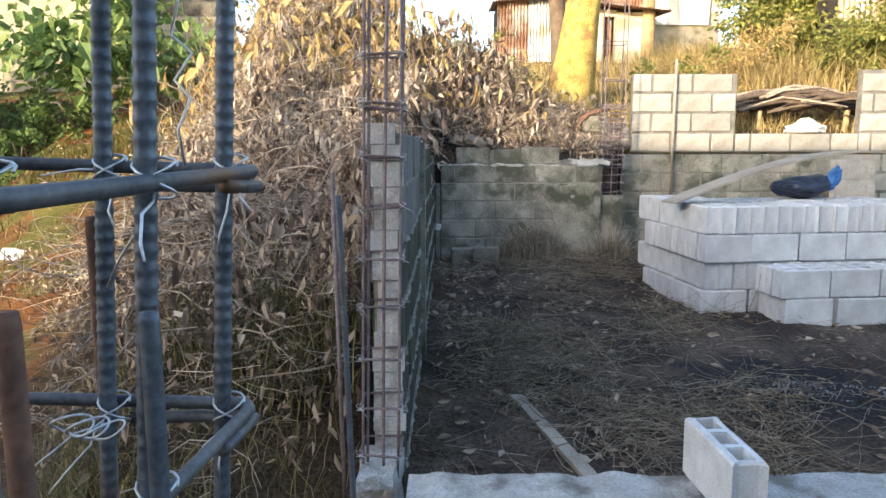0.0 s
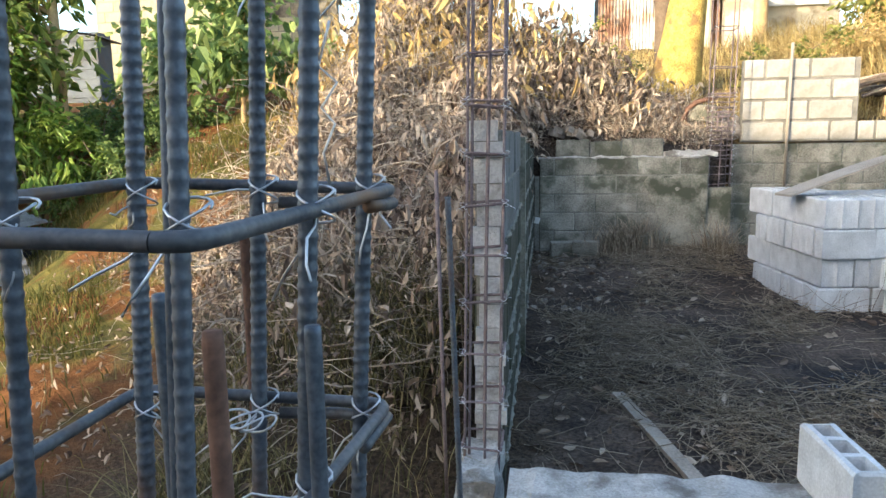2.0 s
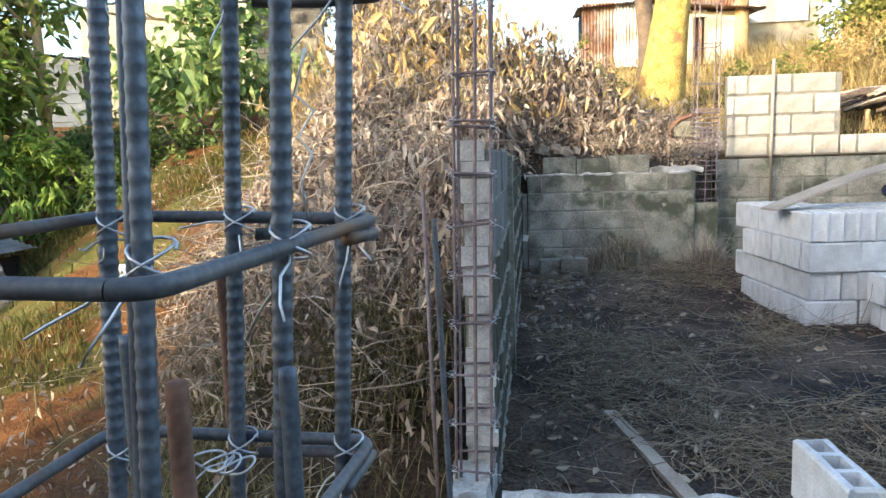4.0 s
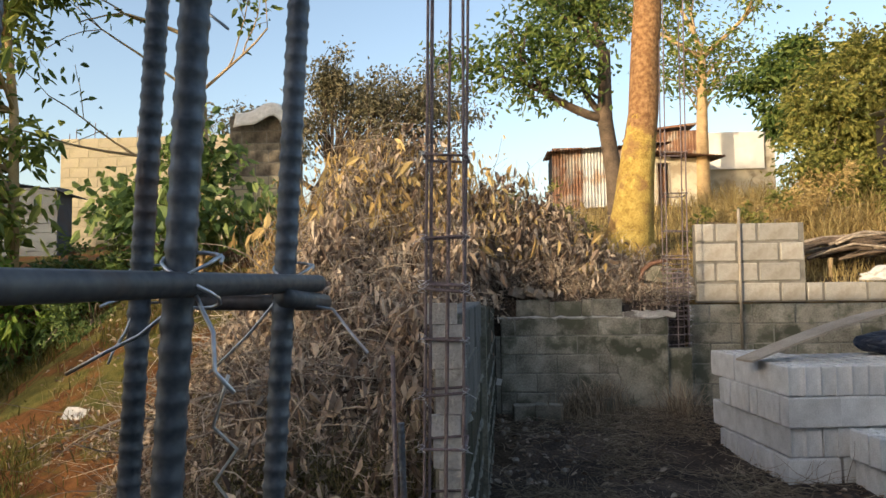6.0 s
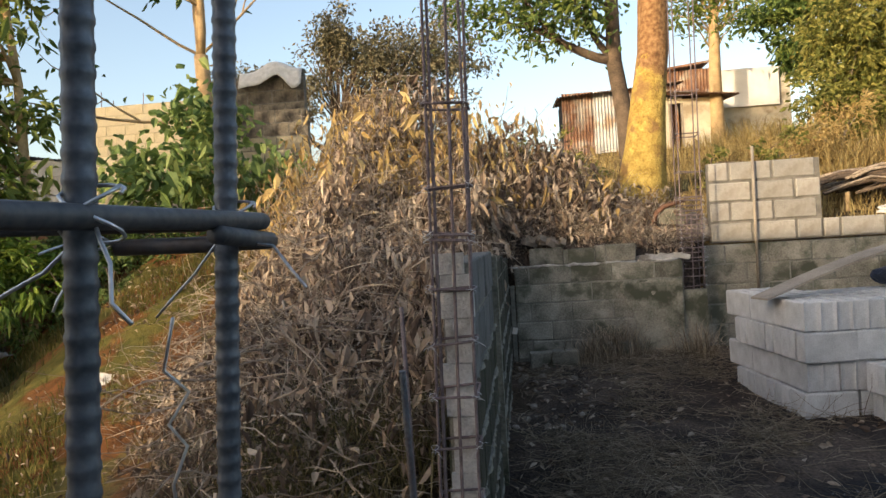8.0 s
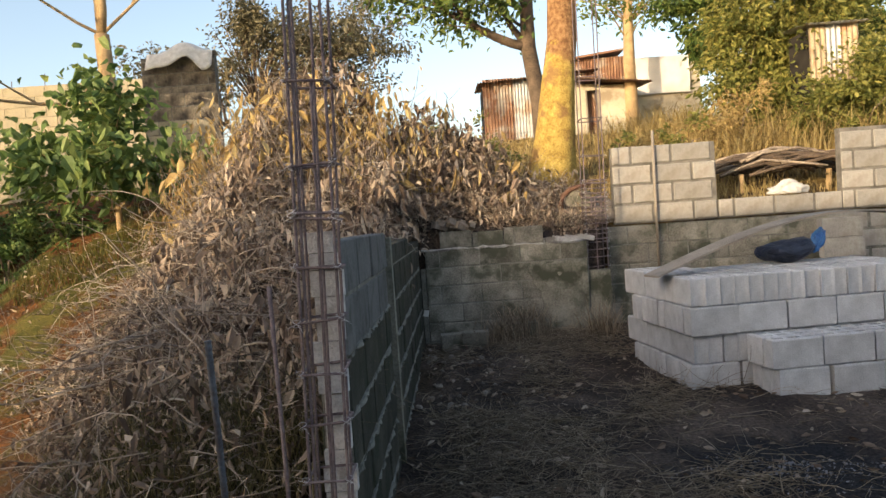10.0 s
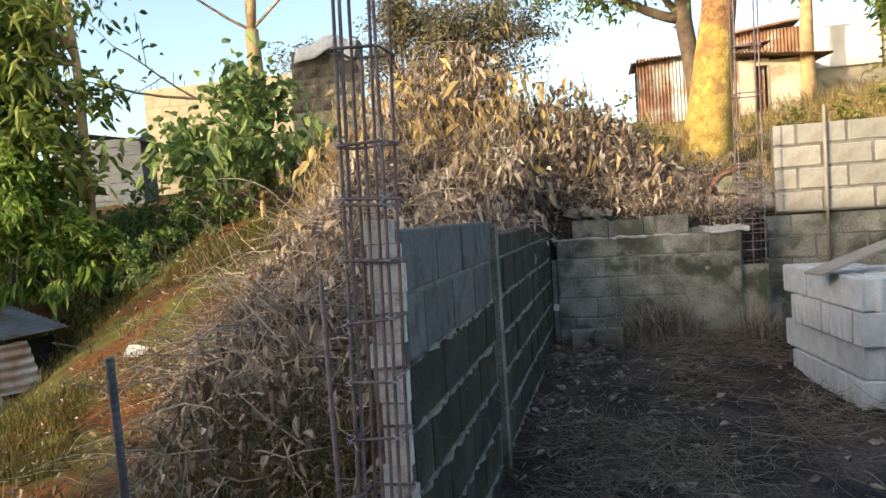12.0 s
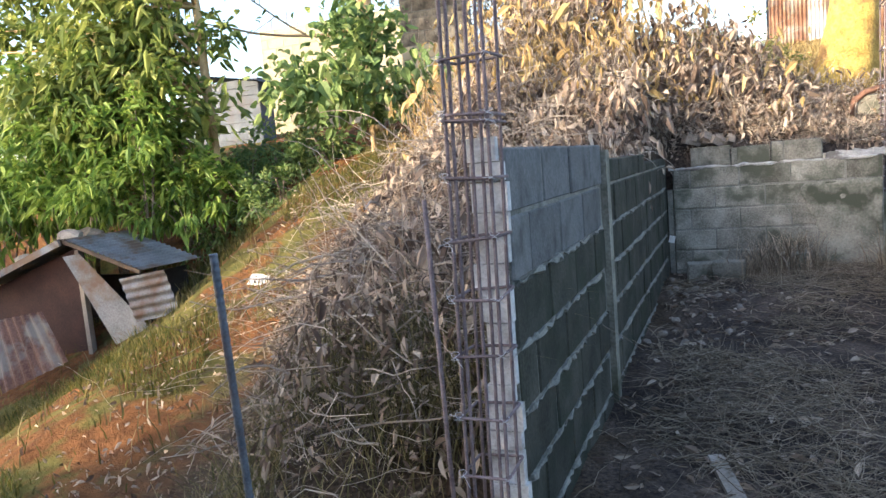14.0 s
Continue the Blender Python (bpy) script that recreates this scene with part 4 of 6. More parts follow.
    # thick dry stick leaning in the brush
    g = Geo().tube([(-1.0, 2.95, 0.05), (-0.99, 2.98, 0.3), (-0.95, 3.0, 0.52), (-0.9, 3.02, 0.68)], [0.026, 0.024, 0.022, 0.017], 9)
    g.tube([(-0.95, 3.0, 0.52), (-0.9, 2.96, 0.62), (-0.86, 2.95, 0.66)], [0.017, 0.014, 0.01], 7)
    tagged(put("stick", g, PALE_STEM, smooth=True), "thick pale broken stick leaning in the brush", "stick")
    # white scrap in the corner of the walls
    g = Geo().box(-0.025, 0.025, -0.006, 0.006, -0.03, 0.03, pose(-0.07, 6.73, 0.6, 8, 12, 20))
    tagged(put("scrap", g, SACK), "small white plastic scrap stuck in the wall corner", "scrap")
    # paper on the slope
    g = Geo()
    vs = [(-0.085 + 0.17 * i / 4, -0.065 + 0.13 * j / 4, 0.02 * noise.noise((i * 0.6, j * 0.6, 2)) + 0.015) for j in range(5) for i in range(5)]
    fs = [(j * 5 + i, j * 5 + i + 1, j * 5 + i + 6, j * 5 + i + 5) for j in range(4) for i in range(4)]
    ob = put("paper", g.add(vs, fs), SACK)
    so = ob.modifiers.new("thickness", "SOLIDIFY")
    so.thickness = 0.003
    ob.matrix_world = pose(-3.35, 5.3, ground_z(-3.35, 5.3) + 0.03, 35, 8, 10)
    tagged(ob, "scrap of white paper lying on the slope", "paper")


build_loose()

# ---- brush, grass and trees ----
def on_ground(x, y, lift):
    return np.array([(a, b, ground_z(a, b) + c) for a, b, c in zip(x, y, lift)])


def scatter(n, x0, x1, y0, y1, keep):
    out = []
    while len(out) < n:
        x, y = RNG.uniform(x0, x1), RNG.uniform(y0, y1)
        if RNG.random() < keep(x, y):
            out.append((x, y))
    return np.array(out)


def outside(x, y):
    """Not within the plot or its walls."""
    return 0.0 if (x > -0.3 and y < (7.0 if x < 1.75 else 7.3)) else 1.0


def build_brush():
    n = 8600
    heads = scatter(330, -3.4, 1.3, 2.25, 8.6, lambda x, y: outside(x, y) * min(1.0, pile(x, y) * 1.6 + 0.02))
    own = RNG.integers(0, 330, n)
    p = heads[own] + RNG.normal(size=(n, 2)) * 0.14
    loose = scatter(n // 3, -3.4, 1.3, 2.15, 8.6, lambda x, y: outside(x, y) * min(1.0, pile(x, y) * 1.6 + 0.02))
    p[: n // 3] = loose
    p[:, 0] = np.where((p[:, 1] < 7.02) & (p[:, 0] > -0.26), -0.28, p[:, 0])
    lift = np.array([pile(x, y) for x, y in p]) * RNG.uniform(0.05, 0.8, n)
    pos = on_ground(p[:, 0], p[:, 1], lift)
    # stalks of one bundle lie much the same way
    w = RNG.normal(size=(330, 3))[own] * np.array([1.0, 1.0, 0.6]) * 1.3 + RNG.normal(size=(n, 3)) * 0.5
    w[: n // 3] = RNG.normal(size=(n // 3, 3)) * np.array([1.0, 1.0, 0.45])
    ln = RNG.uniform(0.12, 0.8, n)
    # stalks near the walls lie along them, so that none pokes through
    near = ((p[:, 0] > -0.24 - ln * 0.8) & (p[:, 1] < 7.0)) | ((p[:, 1] < 7.0 + ln * 0.8) & (p[:, 0] > -0.9))
    pick = near & (p[:, 0] > -0.9) & (p[:, 1] < 6.9)
    ln[near] *= 0.45
    w[pick, 0] = -np.abs(w[pick, 0])
    back = near & (p[:, 1] >= 6.9)
    w[back, 1] = np.abs(w[back, 1])
    me, pts = twig_mesh("brush_twigs", pos, w, ln, RNG.choice([0.0012, 0.002, 0.0033, 0.006], n, p=[0.4, 0.38, 0.18, 0.04]), STEM_MIX, 0.26, 6, 3, 0.05)
    ob = put("brush_pile", me, None)
    tagged(ob, "tangle of cut dry branches and stalks heaped along the wall", "brush pile", kind="stuff")
    # dry stalks along the edge of the bank, above the end wall
    n = 3000
    p = scatter(n, -0.9, 1.7, 7.06, 8.2, lambda x, y: 0.4 + 0.6 * (x < 1.0))
    pos = on_ground(p[:, 0], p[:, 1], RNG.uniform(0.0, 0.1, n))
    w = RNG.normal(size=(n, 3)) * np.array([0.9, 0.4, 0.4]) + np.array([0, 0.25, 0.55])
    me, edge = twig_mesh("edge_stalks", pos, w, RNG.uniform(0.12, 0.45, n), RNG.uniform(0.0015, 0.004, n), STEM_MIX, 0.3, 5, 3, 0.06)
    tagged(put("dry_stalks", me, None), "dry bent stalks along the edge of the bank", "dry stalks", kind="stuff")
    k = 4200
    q = edge[RNG.integers(0, n, k), RNG.integers(1, 6, k)] + RNG.normal(size=(k, 3)) * 0.012
    al = RNG.normal(size=(k, 3)) * 0.7 + np.array([0, 0, -0.5])
    me = leaf_mesh("edge_leaves", q, al, RNG.uniform(0.03, 0.09, k), 0.45, 0.3, DRY_LEAF, 0.3)
    tagged(put("dry_leaves", me, None), "withered brown leaves along the edge of the bank", "dry leaves", kind="stuff")
    # stalks and leaf litter that spill over the back of the end wall
    n = 1500
    p = np.stack([RNG.uniform(-0.2, 1.65, n), RNG.uniform(6.905, 7.12, n)], 1)
    pos = on_ground(p[:, 0], p[:, 1], RNG.uniform(-0.02, 0.06, n))
    w = RNG.normal(size=(n, 3)) * np.array([0.9, 0.12, 0.5]) + np.array([0, 0.05, 0.25])
    me, _ = twig_mesh("spill_stalks", pos, w, RNG.uniform(0.06, 0.28, n), RNG.uniform(0.0015, 0.004, n), STEM_MIX, 0.3, 5, 3, 0.05)
    tagged(put("dry_stalks", me, None), "broken dry stalks heaped behind the end wall", "dry stalks", kind="stuff")
    k = 3600
    p = np.stack([RNG.uniform(-0.22, 1.65, k), RNG.uniform(6.902, 7.3, k)], 1)
    q = on_ground(p[:, 0], p[:, 1], RNG.uniform(0.0, 0.05, k))
    me = leaf_mesh("spill_leaves", q, RNG.normal(size=(k, 3)), RNG.uniform(0.025, 0.065, k), 0.45, 0.3, DRY_LEAF, 0.35)
    tagged(put("dry_leaves", me, None), "withered leaf litter heaped behind the end wall", "dry leaves", kind="stuff")
    # long pale stems on top of the heap
    n = 420
    p = scatter(n, -2.6, -0.5, 2.4, 7.8, lambda x, y: min(1.0, pile(x, y) * 1.3))
    lift = np.array([pile(x, y) for x, y in p]) * RNG.uniform(0.6, 0.95, n)
    pos = on_ground(p[:, 0], p[:, 1], lift)
    w = RNG.normal(size=(n, 3)) * np.array([1.0, 0.8, 0.35]) + np.array([-0.35, 0, 0.1])
    me, _ = twig_mesh("pale_stems", pos, w, RNG.uniform(0.3, 0.9, n), RNG.uniform(0.002, 0.006, n), PALE_STEM, 0.2, 8, 5, 0.07)
    tagged(put("pale_stems", me, None), "long pale curved stems on top of the brush heap", "dry stalks", kind="stuff")
    # dry leaves that hang in the heap
    n = 8500
    p = scatter(n, -3.7, 1.2, 2.2, 8.6, lambda x, y: outside(x, y) * min(1.0, pile(x, y) * 1.5))
    # the leaves hang in bunches
    heads = scatter(420, -3.2, 1.4, 2.2, 8.6, lambda x, y: outside(x, y) * min(1.0, pile(x, y) * 1.5))
    p = heads[RNG.integers(0, 420, n)] + RNG.normal(size=(n, 2)) * 0.085
    p[:, 0] = np.where((p[:, 1] < 7.0) & (p[:, 0] > -0.24), -0.26, p[:, 0])
    lift = np.array([pile(x, y) for x, y in p]) * RNG.uniform(0.35, 0.85, n)
    pos = on_ground(p[:, 0], p[:, 1], lift)
    al = RNG.normal(size=(n, 3)) * 0.8 + np.array([0, 0, -0.5])
    me = leaf_mesh("brush_leaves", pos, al, RNG.uniform(0.025, 0.085, n) * (0.8 + 0.5 * (p[:, 1] > 5.0)), 0.42, 0.35, DRY_LEAF, 0.4)
    tagged(put("dry_leaves", me, None), "withered brown leaves hanging in the brush", "dry leaves", kind="stuff")
    # bunches of big curled leaves
    n = 2800
    heads = scatter(330, -3.0, 0.6, 2.4, 8.2, lambda x, y: outside(x, y) * min(1.0, pile(x, y) * 1.5))
    p = heads[RNG.integers(0, 330, n)] + RNG.normal(size=(n, 2)) * 0.07
    p[:, 0] = np.where((p[:, 1] < 7.05) & (p[:, 0] > -0.3), -0.32, p[:, 0])
    pos = on_ground(p[:, 0], p[:, 1], np.array([pile(x, y) for x, y in p]) * RNG.uniform(0.55, 0.95, n))
    al = RNG.normal(size=(n, 3)) * 0.4 + np.array([0, -0.15, -0.9])
    me = leaf_mesh("curled_leaves", pos, al, RNG.uniform(0.06, 0.15, n) * (0.55 + 0.45 * np.clip((p[:, 1] - 2.5) / 3.0, 0, 1)), 0.42, 0.2, DRY_LEAF, 0.5)
    tagged(put("curled_leaves", me, None), "big curled grey-brown leaves hanging in bunches", "dry leaves", kind="stuff")
    # heap that leans over the corner of the two walls
    n = 1500
    p = scatter(n, -1.0, 0.75, 6.0, 7.5, lambda x, y: 1.0 if (y > 6.98 or x < -0.3) else 0.0)
    pos = on_ground(p[:, 0], p[:, 1], RNG.uniform(0.05, 0.55, n) * np.where(p[:, 0] > 0.1, 0.5, 1.0))
    w = RNG.normal(size=(n, 3)) * np.array([0.8, 0.25, 0.5]) + np.array([-0.2, 0.2, 0.1])
    me, corner = twig_mesh("corner_stalks", pos, w, RNG.uniform(0.15, 0.5, n), RNG.uniform(0.0015, 0.005, n), STEM_MIX, 0.28, 5, 3, 0.08)
    tagged(put("dry_stalks", me, None), "bent dry stalks heaped in the corner behind the walls", "dry stalks", kind="stuff")
    k = 2600
    q = corner[RNG.integers(0, n, k), RNG.integers(0, 6, k)] + RNG.normal(size=(k, 3)) * 0.015
    al = RNG.normal(size=(k, 3)) * 0.5 + np.array([0, -0.1, -0.8])
    me = leaf_mesh("corner_leaves", q, al, RNG.uniform(0.05, 0.14, k), 0.42, 0.3, DRY_LEAF, 0.4)
    tagged(put("dry_leaves", me, None), "big withered leaves hanging over the wall corner", "dry leaves", kind="stuff")
    k = 4200
    p = scatter(k, -1.1, 1.35, 6.97, 8.1, lambda x, y: 1.0 if x < 0.6 else 0.6)
    q = on_ground(p[:, 0], p[:, 1], RNG.uniform(0.0, 0.22, k))
    al = RNG.normal(size=(k, 3)) * np.array([0.8, 0.5, 0.5]) + np.array([0, -0.2, -0.2])
    me = leaf_mesh("bank_leaves", q, al, RNG.uniform(0.035, 0.1, k), 0.42, 0.3, DRY_LEAF, 0.4)
    tagged(put("dry_leaves", me, None), "thick withered leaves covering the edge of the bank", "dry leaves", kind="stuff")
    k = 1900
    p = scatter(k, -4.2, -1.0, 2.6, 7.6, lambda x, y: (1 - sstep(-1.8, -1.0, x)) * sstep(-4.2, -2.4, x + 0.25 * (y - 4)) * (0.25 + 0.75 * (noise.noise((x * 1.5, y * 1.5, 31)) > 0.0)))
    q = on_ground(p[:, 0], p[:, 1], RNG.uniform(0.01, 0.1, k))
    al = RNG.normal(size=(k, 3)) * np.array([0.8, 0.8, 0.5]) + np.array([0, 0, -0.1])
    me = leaf_mesh("slope_leaves", q, al, RNG.uniform(0.02, 0.06, k), 0.42, 0.3, DRY_LEAF, 0.4)
    tagged(put("dry_leaves", me, None), "withered leaves strewn over the clay slope", "dry leaves", kind="stuff")
    # brush that leans over the far end of the side wall
    n = 1500
    y = RNG.uniform(4.9, 7.15, n)
    z = 1.18 + RNG.uniform(0.0, 1.0, n) * (0.16 + 0.14 * (y - 4.9))
    pos = np.stack([RNG.uniform(-0.85, -0.24, n), y, z], 1)
    w = RNG.normal(size=(n, 3)) * np.array([0.35, 0.9, 0.5]) + np.array([-0.15, 0, 0])
    me, lean = twig_mesh("leaning_stalks", pos, w, RNG.uniform(0.12, 0.45, n), RNG.uniform(0.0015, 0.0045, n), STEM_MIX, 0.25, 5, 3, 0.06)
    tagged(put("dry_stalks", me, None), "dry stalks leaning over the top of the side wall", "dry stalks", kind="stuff")
    k = 2600
    q = lean[RNG.integers(0, n, k), RNG.integers(0, 6, k)] + RNG.normal(size=(k, 3)) * 0.015
    al = RNG.normal(size=(k, 3)) * 0.4 + np.array([0.1, -0.1, -0.9])
    me = leaf_mesh("leaning_leaves", q, al, RNG.uniform(0.04, 0.11, k), 0.42, 0.3, DRY_LEAF, 0.4)
    tagged(put("dry_leaves", me, None), "withered leaves hanging over the top of the side wall", "dry leaves", kind="stuff")
    # brush packed against the back of the end wall
    n = 1300
    x = RNG.uniform(-0.35, 1.35, n)
    pos = np.stack([x, RNG.uniform(6.93, 7.1, n), 1.26 + RNG.uniform(0, 1, n) ** 1.4 * (0.42 - 0.2 * np.clip(x, 0, 1.3))], 1)
    w = RNG.normal(size=(n, 3)) * np.array([0.9, 0.15, 0.5]) + np.array([0, 0.03, 0.1])
    me, packed = twig_mesh("packed_stalks", pos, w, RNG.uniform(0.1, 0.35, n), RNG.uniform(0.0015, 0.0045, n), STEM_MIX, 0.22, 5, 3, 0.05)
    tagged(put("dry_stalks", me, None), "dry stalks packed against the back of the end wall", "dry stalks", kind="stuff")
    k = 2400
    q = packed[RNG.integers(0, n, k), RNG.integers(0, 6, k)] + RNG.normal(size=(k, 3)) * 0.012
    al = RNG.normal(size=(k, 3)) * 0.6 + np.array([0, -0.1, -0.5])
    me = leaf_mesh("packed_leaves", q, al, RNG.uniform(0.03, 0.09, k), 0.42, 0.3, DRY_LEAF, 0.4)
    tagged(put("dry_leaves", me, None), "withered leaves caught behind the end wall", "dry leaves", kind="stuff")
    # rank olive grass low in the heap
    n = 2600
    p = scatter(n, -1.5, -0.32, 2.1, 3.6, lambda x, y: 0.2 + 0.8 * (noise.noise((x * 1.6, y * 1.6, 21)) > 0.0))
    pos = on_ground(p[:, 0], p[:, 1], RNG.uniform(0.0, 0.4, n) * np.array([pile(x, y) for x, y in p]))
    me = blade_mesh("rank_grass", pos, RNG.uniform(0.12, 0.45, n), RNG.uniform(0.4, 1.3, n), RNG.uniform(0.003, 0.006, n), RANK_GRASS)
    tagged(put("rank_grass", me, None), "half-withered olive grass growing through the brush", "grass", kind="stuff")
    # stalks that stick up above the heap with pale leaves
    n = 900
    p = scatter(n, -2.6, 1.0, 6.6, 8.4, lambda x, y: outside(x, y) * (0.9 if x < -0.1 else 0.18))
    pos = on_ground(p[:, 0], p[:, 1], np.array([pile(x, y) * 0.3 for x, y in p]))
    w = RNG.normal(size=(n, 3)) * 0.33 + np.array([0, 0, 1.0])
    hgt = np.where(p[:, 0] < -0.05, RNG.uniform(0.3, 1.0, n), RNG.uniform(0.15, 0.6, n))
    me, pts = twig_mesh("stalks", pos, w, hgt, RNG.uniform(0.0015, 0.005, n), STEM_MIX, 0.2, 5, 4)
    tagged(put("dry_stalks", me, None), "upright dry stalks above the brush heap", "dry stalks", kind="stuff")
    k = 4600
    i = RNG.integers(0, n, k)
    s = RNG.integers(1, 6, k)
    q = pts[i, s] + RNG.normal(size=(k, 3)) * 0.02
    al = RNG.normal(size=(k, 3)) * 0.5 + np.array([0, 0, -0.8])
    me = leaf_mesh("stalk_leaves", q, al, RNG.choice([0.05, 0.08, 0.12, 0.17], k, p=[0.4, 0.33, 0.19, 0.08]) * RNG.uniform(0.8, 1.2, k), 0.42, 0.3, GOLD_LEAF, 0.3)
    tagged(put("golden_leaves", me, None), "dry golden leaves on the stalks above the brush", "dry leaves", kind="stuff")


build_brush()


def build_grass():
    # dry grass on the bank behind the walls
    n = 22000
    p = scatter(n, -1.0, 9.0, 7.3, 16.0, lambda x, y: outside(x, y) * (1.0 if y < 11 else 0.45) * (0.35 + 0.65 * (noise.noise((x * 0.8, y * 0.8, 9)) > -0.1)))
    pos = on_ground(p[:, 0], p[:, 1], np.zeros(n))
    tall = np.array([0.2 + 0.5 * sstep(2.2, 4.5, x) * sstep(7.8, 9.5, y) for x, y in p])
    me = blade_mesh("bank_grass", pos, RNG.uniform(0.4, 1.3, n) * tall, RNG.uniform(0.2, 1.2, n), RNG.uniform(0.006, 0.016, n), STRAW)
    tagged(put("dry_grass", me, None), "dry yellow grass covering the bank", "grass", kind="stuff")
    # grass on the clay slope
    n = 21000
    p = scatter(n, -9.0, -0.9, 2.0, 9.0, lambda x, y: (1 - sstep(-2.6, -1.4, x)) * (0.03 + 0.97 * (noise.noise((x * 0.8, y * 0.8, 5)) > 0.1)) + 0.01)
    pos = on_ground(p[:, 0], p[:, 1], np.zeros(n))
    me = blade_mesh("slope_grass", pos, RNG.uniform(0.04, 0.16, n), RNG.uniform(0.2, 1.0, n), RNG.uniform(0.004, 0.01, n), GRASS)
    tagged(put("grass", me, None), "short yellow-green grass on the clay slope", "grass", kind="stuff")
    # dry weeds on the slope
    n = 1800
    p = scatter(n, -6.0, -0.9, 2.0, 9.0, lambda x, y: (1 - sstep(-2.2, -1.0, x)) * (0.04 + 0.96 * (noise.noise((x * 0.9, y * 0.9, 15)) > 0.08)) * (0.25 + 0.75 * sstep(3.5, 5.0, y)))
    pos = on_ground(p[:, 0], p[:, 1], np.zeros(n))
    me = blade_mesh("slope_weeds", pos, RNG.uniform(0.06, 0.24, n), RNG.uniform(0.3, 1.2, n), RNG.uniform(0.004, 0.012, n), RANK_GRASS)
    tagged(put("dry_weeds", me, None), "dry straw-coloured weeds on the slope", "weeds", kind="stuff")
    # straw litter on the plot floor
    n = 12000
    p = scatter(n, -0.05, 4.8, 2.1, 6.75, lambda x, y: 0.06 + 0.94 * sstep(0.0, 0.4, noise.noise((x * 1.2 + 4, y * 1.2, 2)) + 0.3 * (0.6 < x < 1.6)))
    pos = on_ground(p[:, 0], p[:, 1], RNG.uniform(0.004, 0.03, n))
    w = RNG.normal(size=(n, 3)) * np.array([1, 1, 0.12])
    me, _ = twig_mesh("straw_litter", pos, w, RNG.uniform(0.06, 0.34, n), RNG.uniform(0.0012, 0.0028, n), STRAW_GREY, 0.22, 4, 3)
    tagged(put("straw_litter", me, None), "dry straw lying over the dark soil of the plot", "straw", kind="stuff")
    n = 1500
    p = scatter(n, -0.05, 4.5, 2.1, 6.75, lambda x, y: 1.0 if x < 1.0 else 0.4)
    pos = on_ground(p[:, 0], p[:, 1], RNG.uniform(0.005, 0.02, n))
    al = RNG.normal(size=(n, 3)) * np.array([1, 1, 0.2])
    me = leaf_mesh("fallen_leaves", pos, al, RNG.uniform(0.025, 0.075, n), 0.45, 0.1, DRY_LEAF, 0.2)
    tagged(put("fallen_leaves", me, None), "brown fallen leaves scattered over the plot", "dry leaves", kind="stuff")
    # tufts at the foot of the end wall
    n = 900
    c = np.array([[0.75, 6.5], [0.62, 6.45], [1.55, 6.45], [0.9, 6.6]])
    k = RNG.integers(0, 4, n)
    p = c[k] + RNG.normal(size=(n, 2)) * 0.09
    pos = on_ground(p[:, 0], p[:, 1], np.zeros(n))
    me = blade_mesh("wall_tufts", pos, RNG.uniform(0.12, 0.42, n), RNG.uniform(0.3, 1.0, n), RNG.uniform(0.004, 0.008, n), STRAW_GREY)
    tagged(put("grass_tufts", me, None), "withered grass tufts at the foot of the old wall", "grass", kind="stuff")


build_grass()


def limbs(geo, start, way, length, radius, depth, rr, tips, spread=0.7, lift=0.15, split=3):
    """Grows a branching limb into geo and collects the outer points."""
    p, d = Vector(start), Vector(way).normalized()
    pts, rad = [p.copy()], [radius]
    n = 5
    for i in range(n):
        d = (d + Vector([rr.uniform(-1, 1) for _ in range(3)]) * 0.16 + Vector((0, 0, lift * 0.15))).normalized()
        p = p + d * length / n
        pts.append(p.copy())
        rad.append(radius * (1 - 0.45 * (i + 1) / n))
        if depth <= 1:
            tips.append((p.copy(), d.copy()))
    geo.tube(pts, rad, 7 if depth > 1 else 4)
    if depth > 0:
        for k in range(split):
            j = n if k == 0 else rr.randint(2, n)
            w = (d + Vector([rr.uniform(-1, 1) for _ in range(3)]) * spread + Vector((0, 0, lift))).normalized()
            limbs(geo, pts[j], w, length * rr.uniform(0.55, 0.8), rad[j] * 0.7, depth - 1, rr, tips, spread, lift, split)


def crown_from(tips, n, spread, size, mat, ratio=0.45, droop=0.3, name="crown", squash=0.7):
    i = RNG.integers(0, len(tips), n)
    c = np.array([t[0] for t in tips])[i]
    d = np.array([t[1] for t in tips])[i]
    pos = c + RNG.normal(size=(n, 3)) * spread * np.array([1, 1, squash])
    al = d * 0.6 + RNG.normal(size=(n, 3)) * 0.7 + np.array([0, 0, -0.25])
    return leaf_mesh(name, pos, al, RNG.uniform(size[0], size[1], n), ratio, droop, mat)


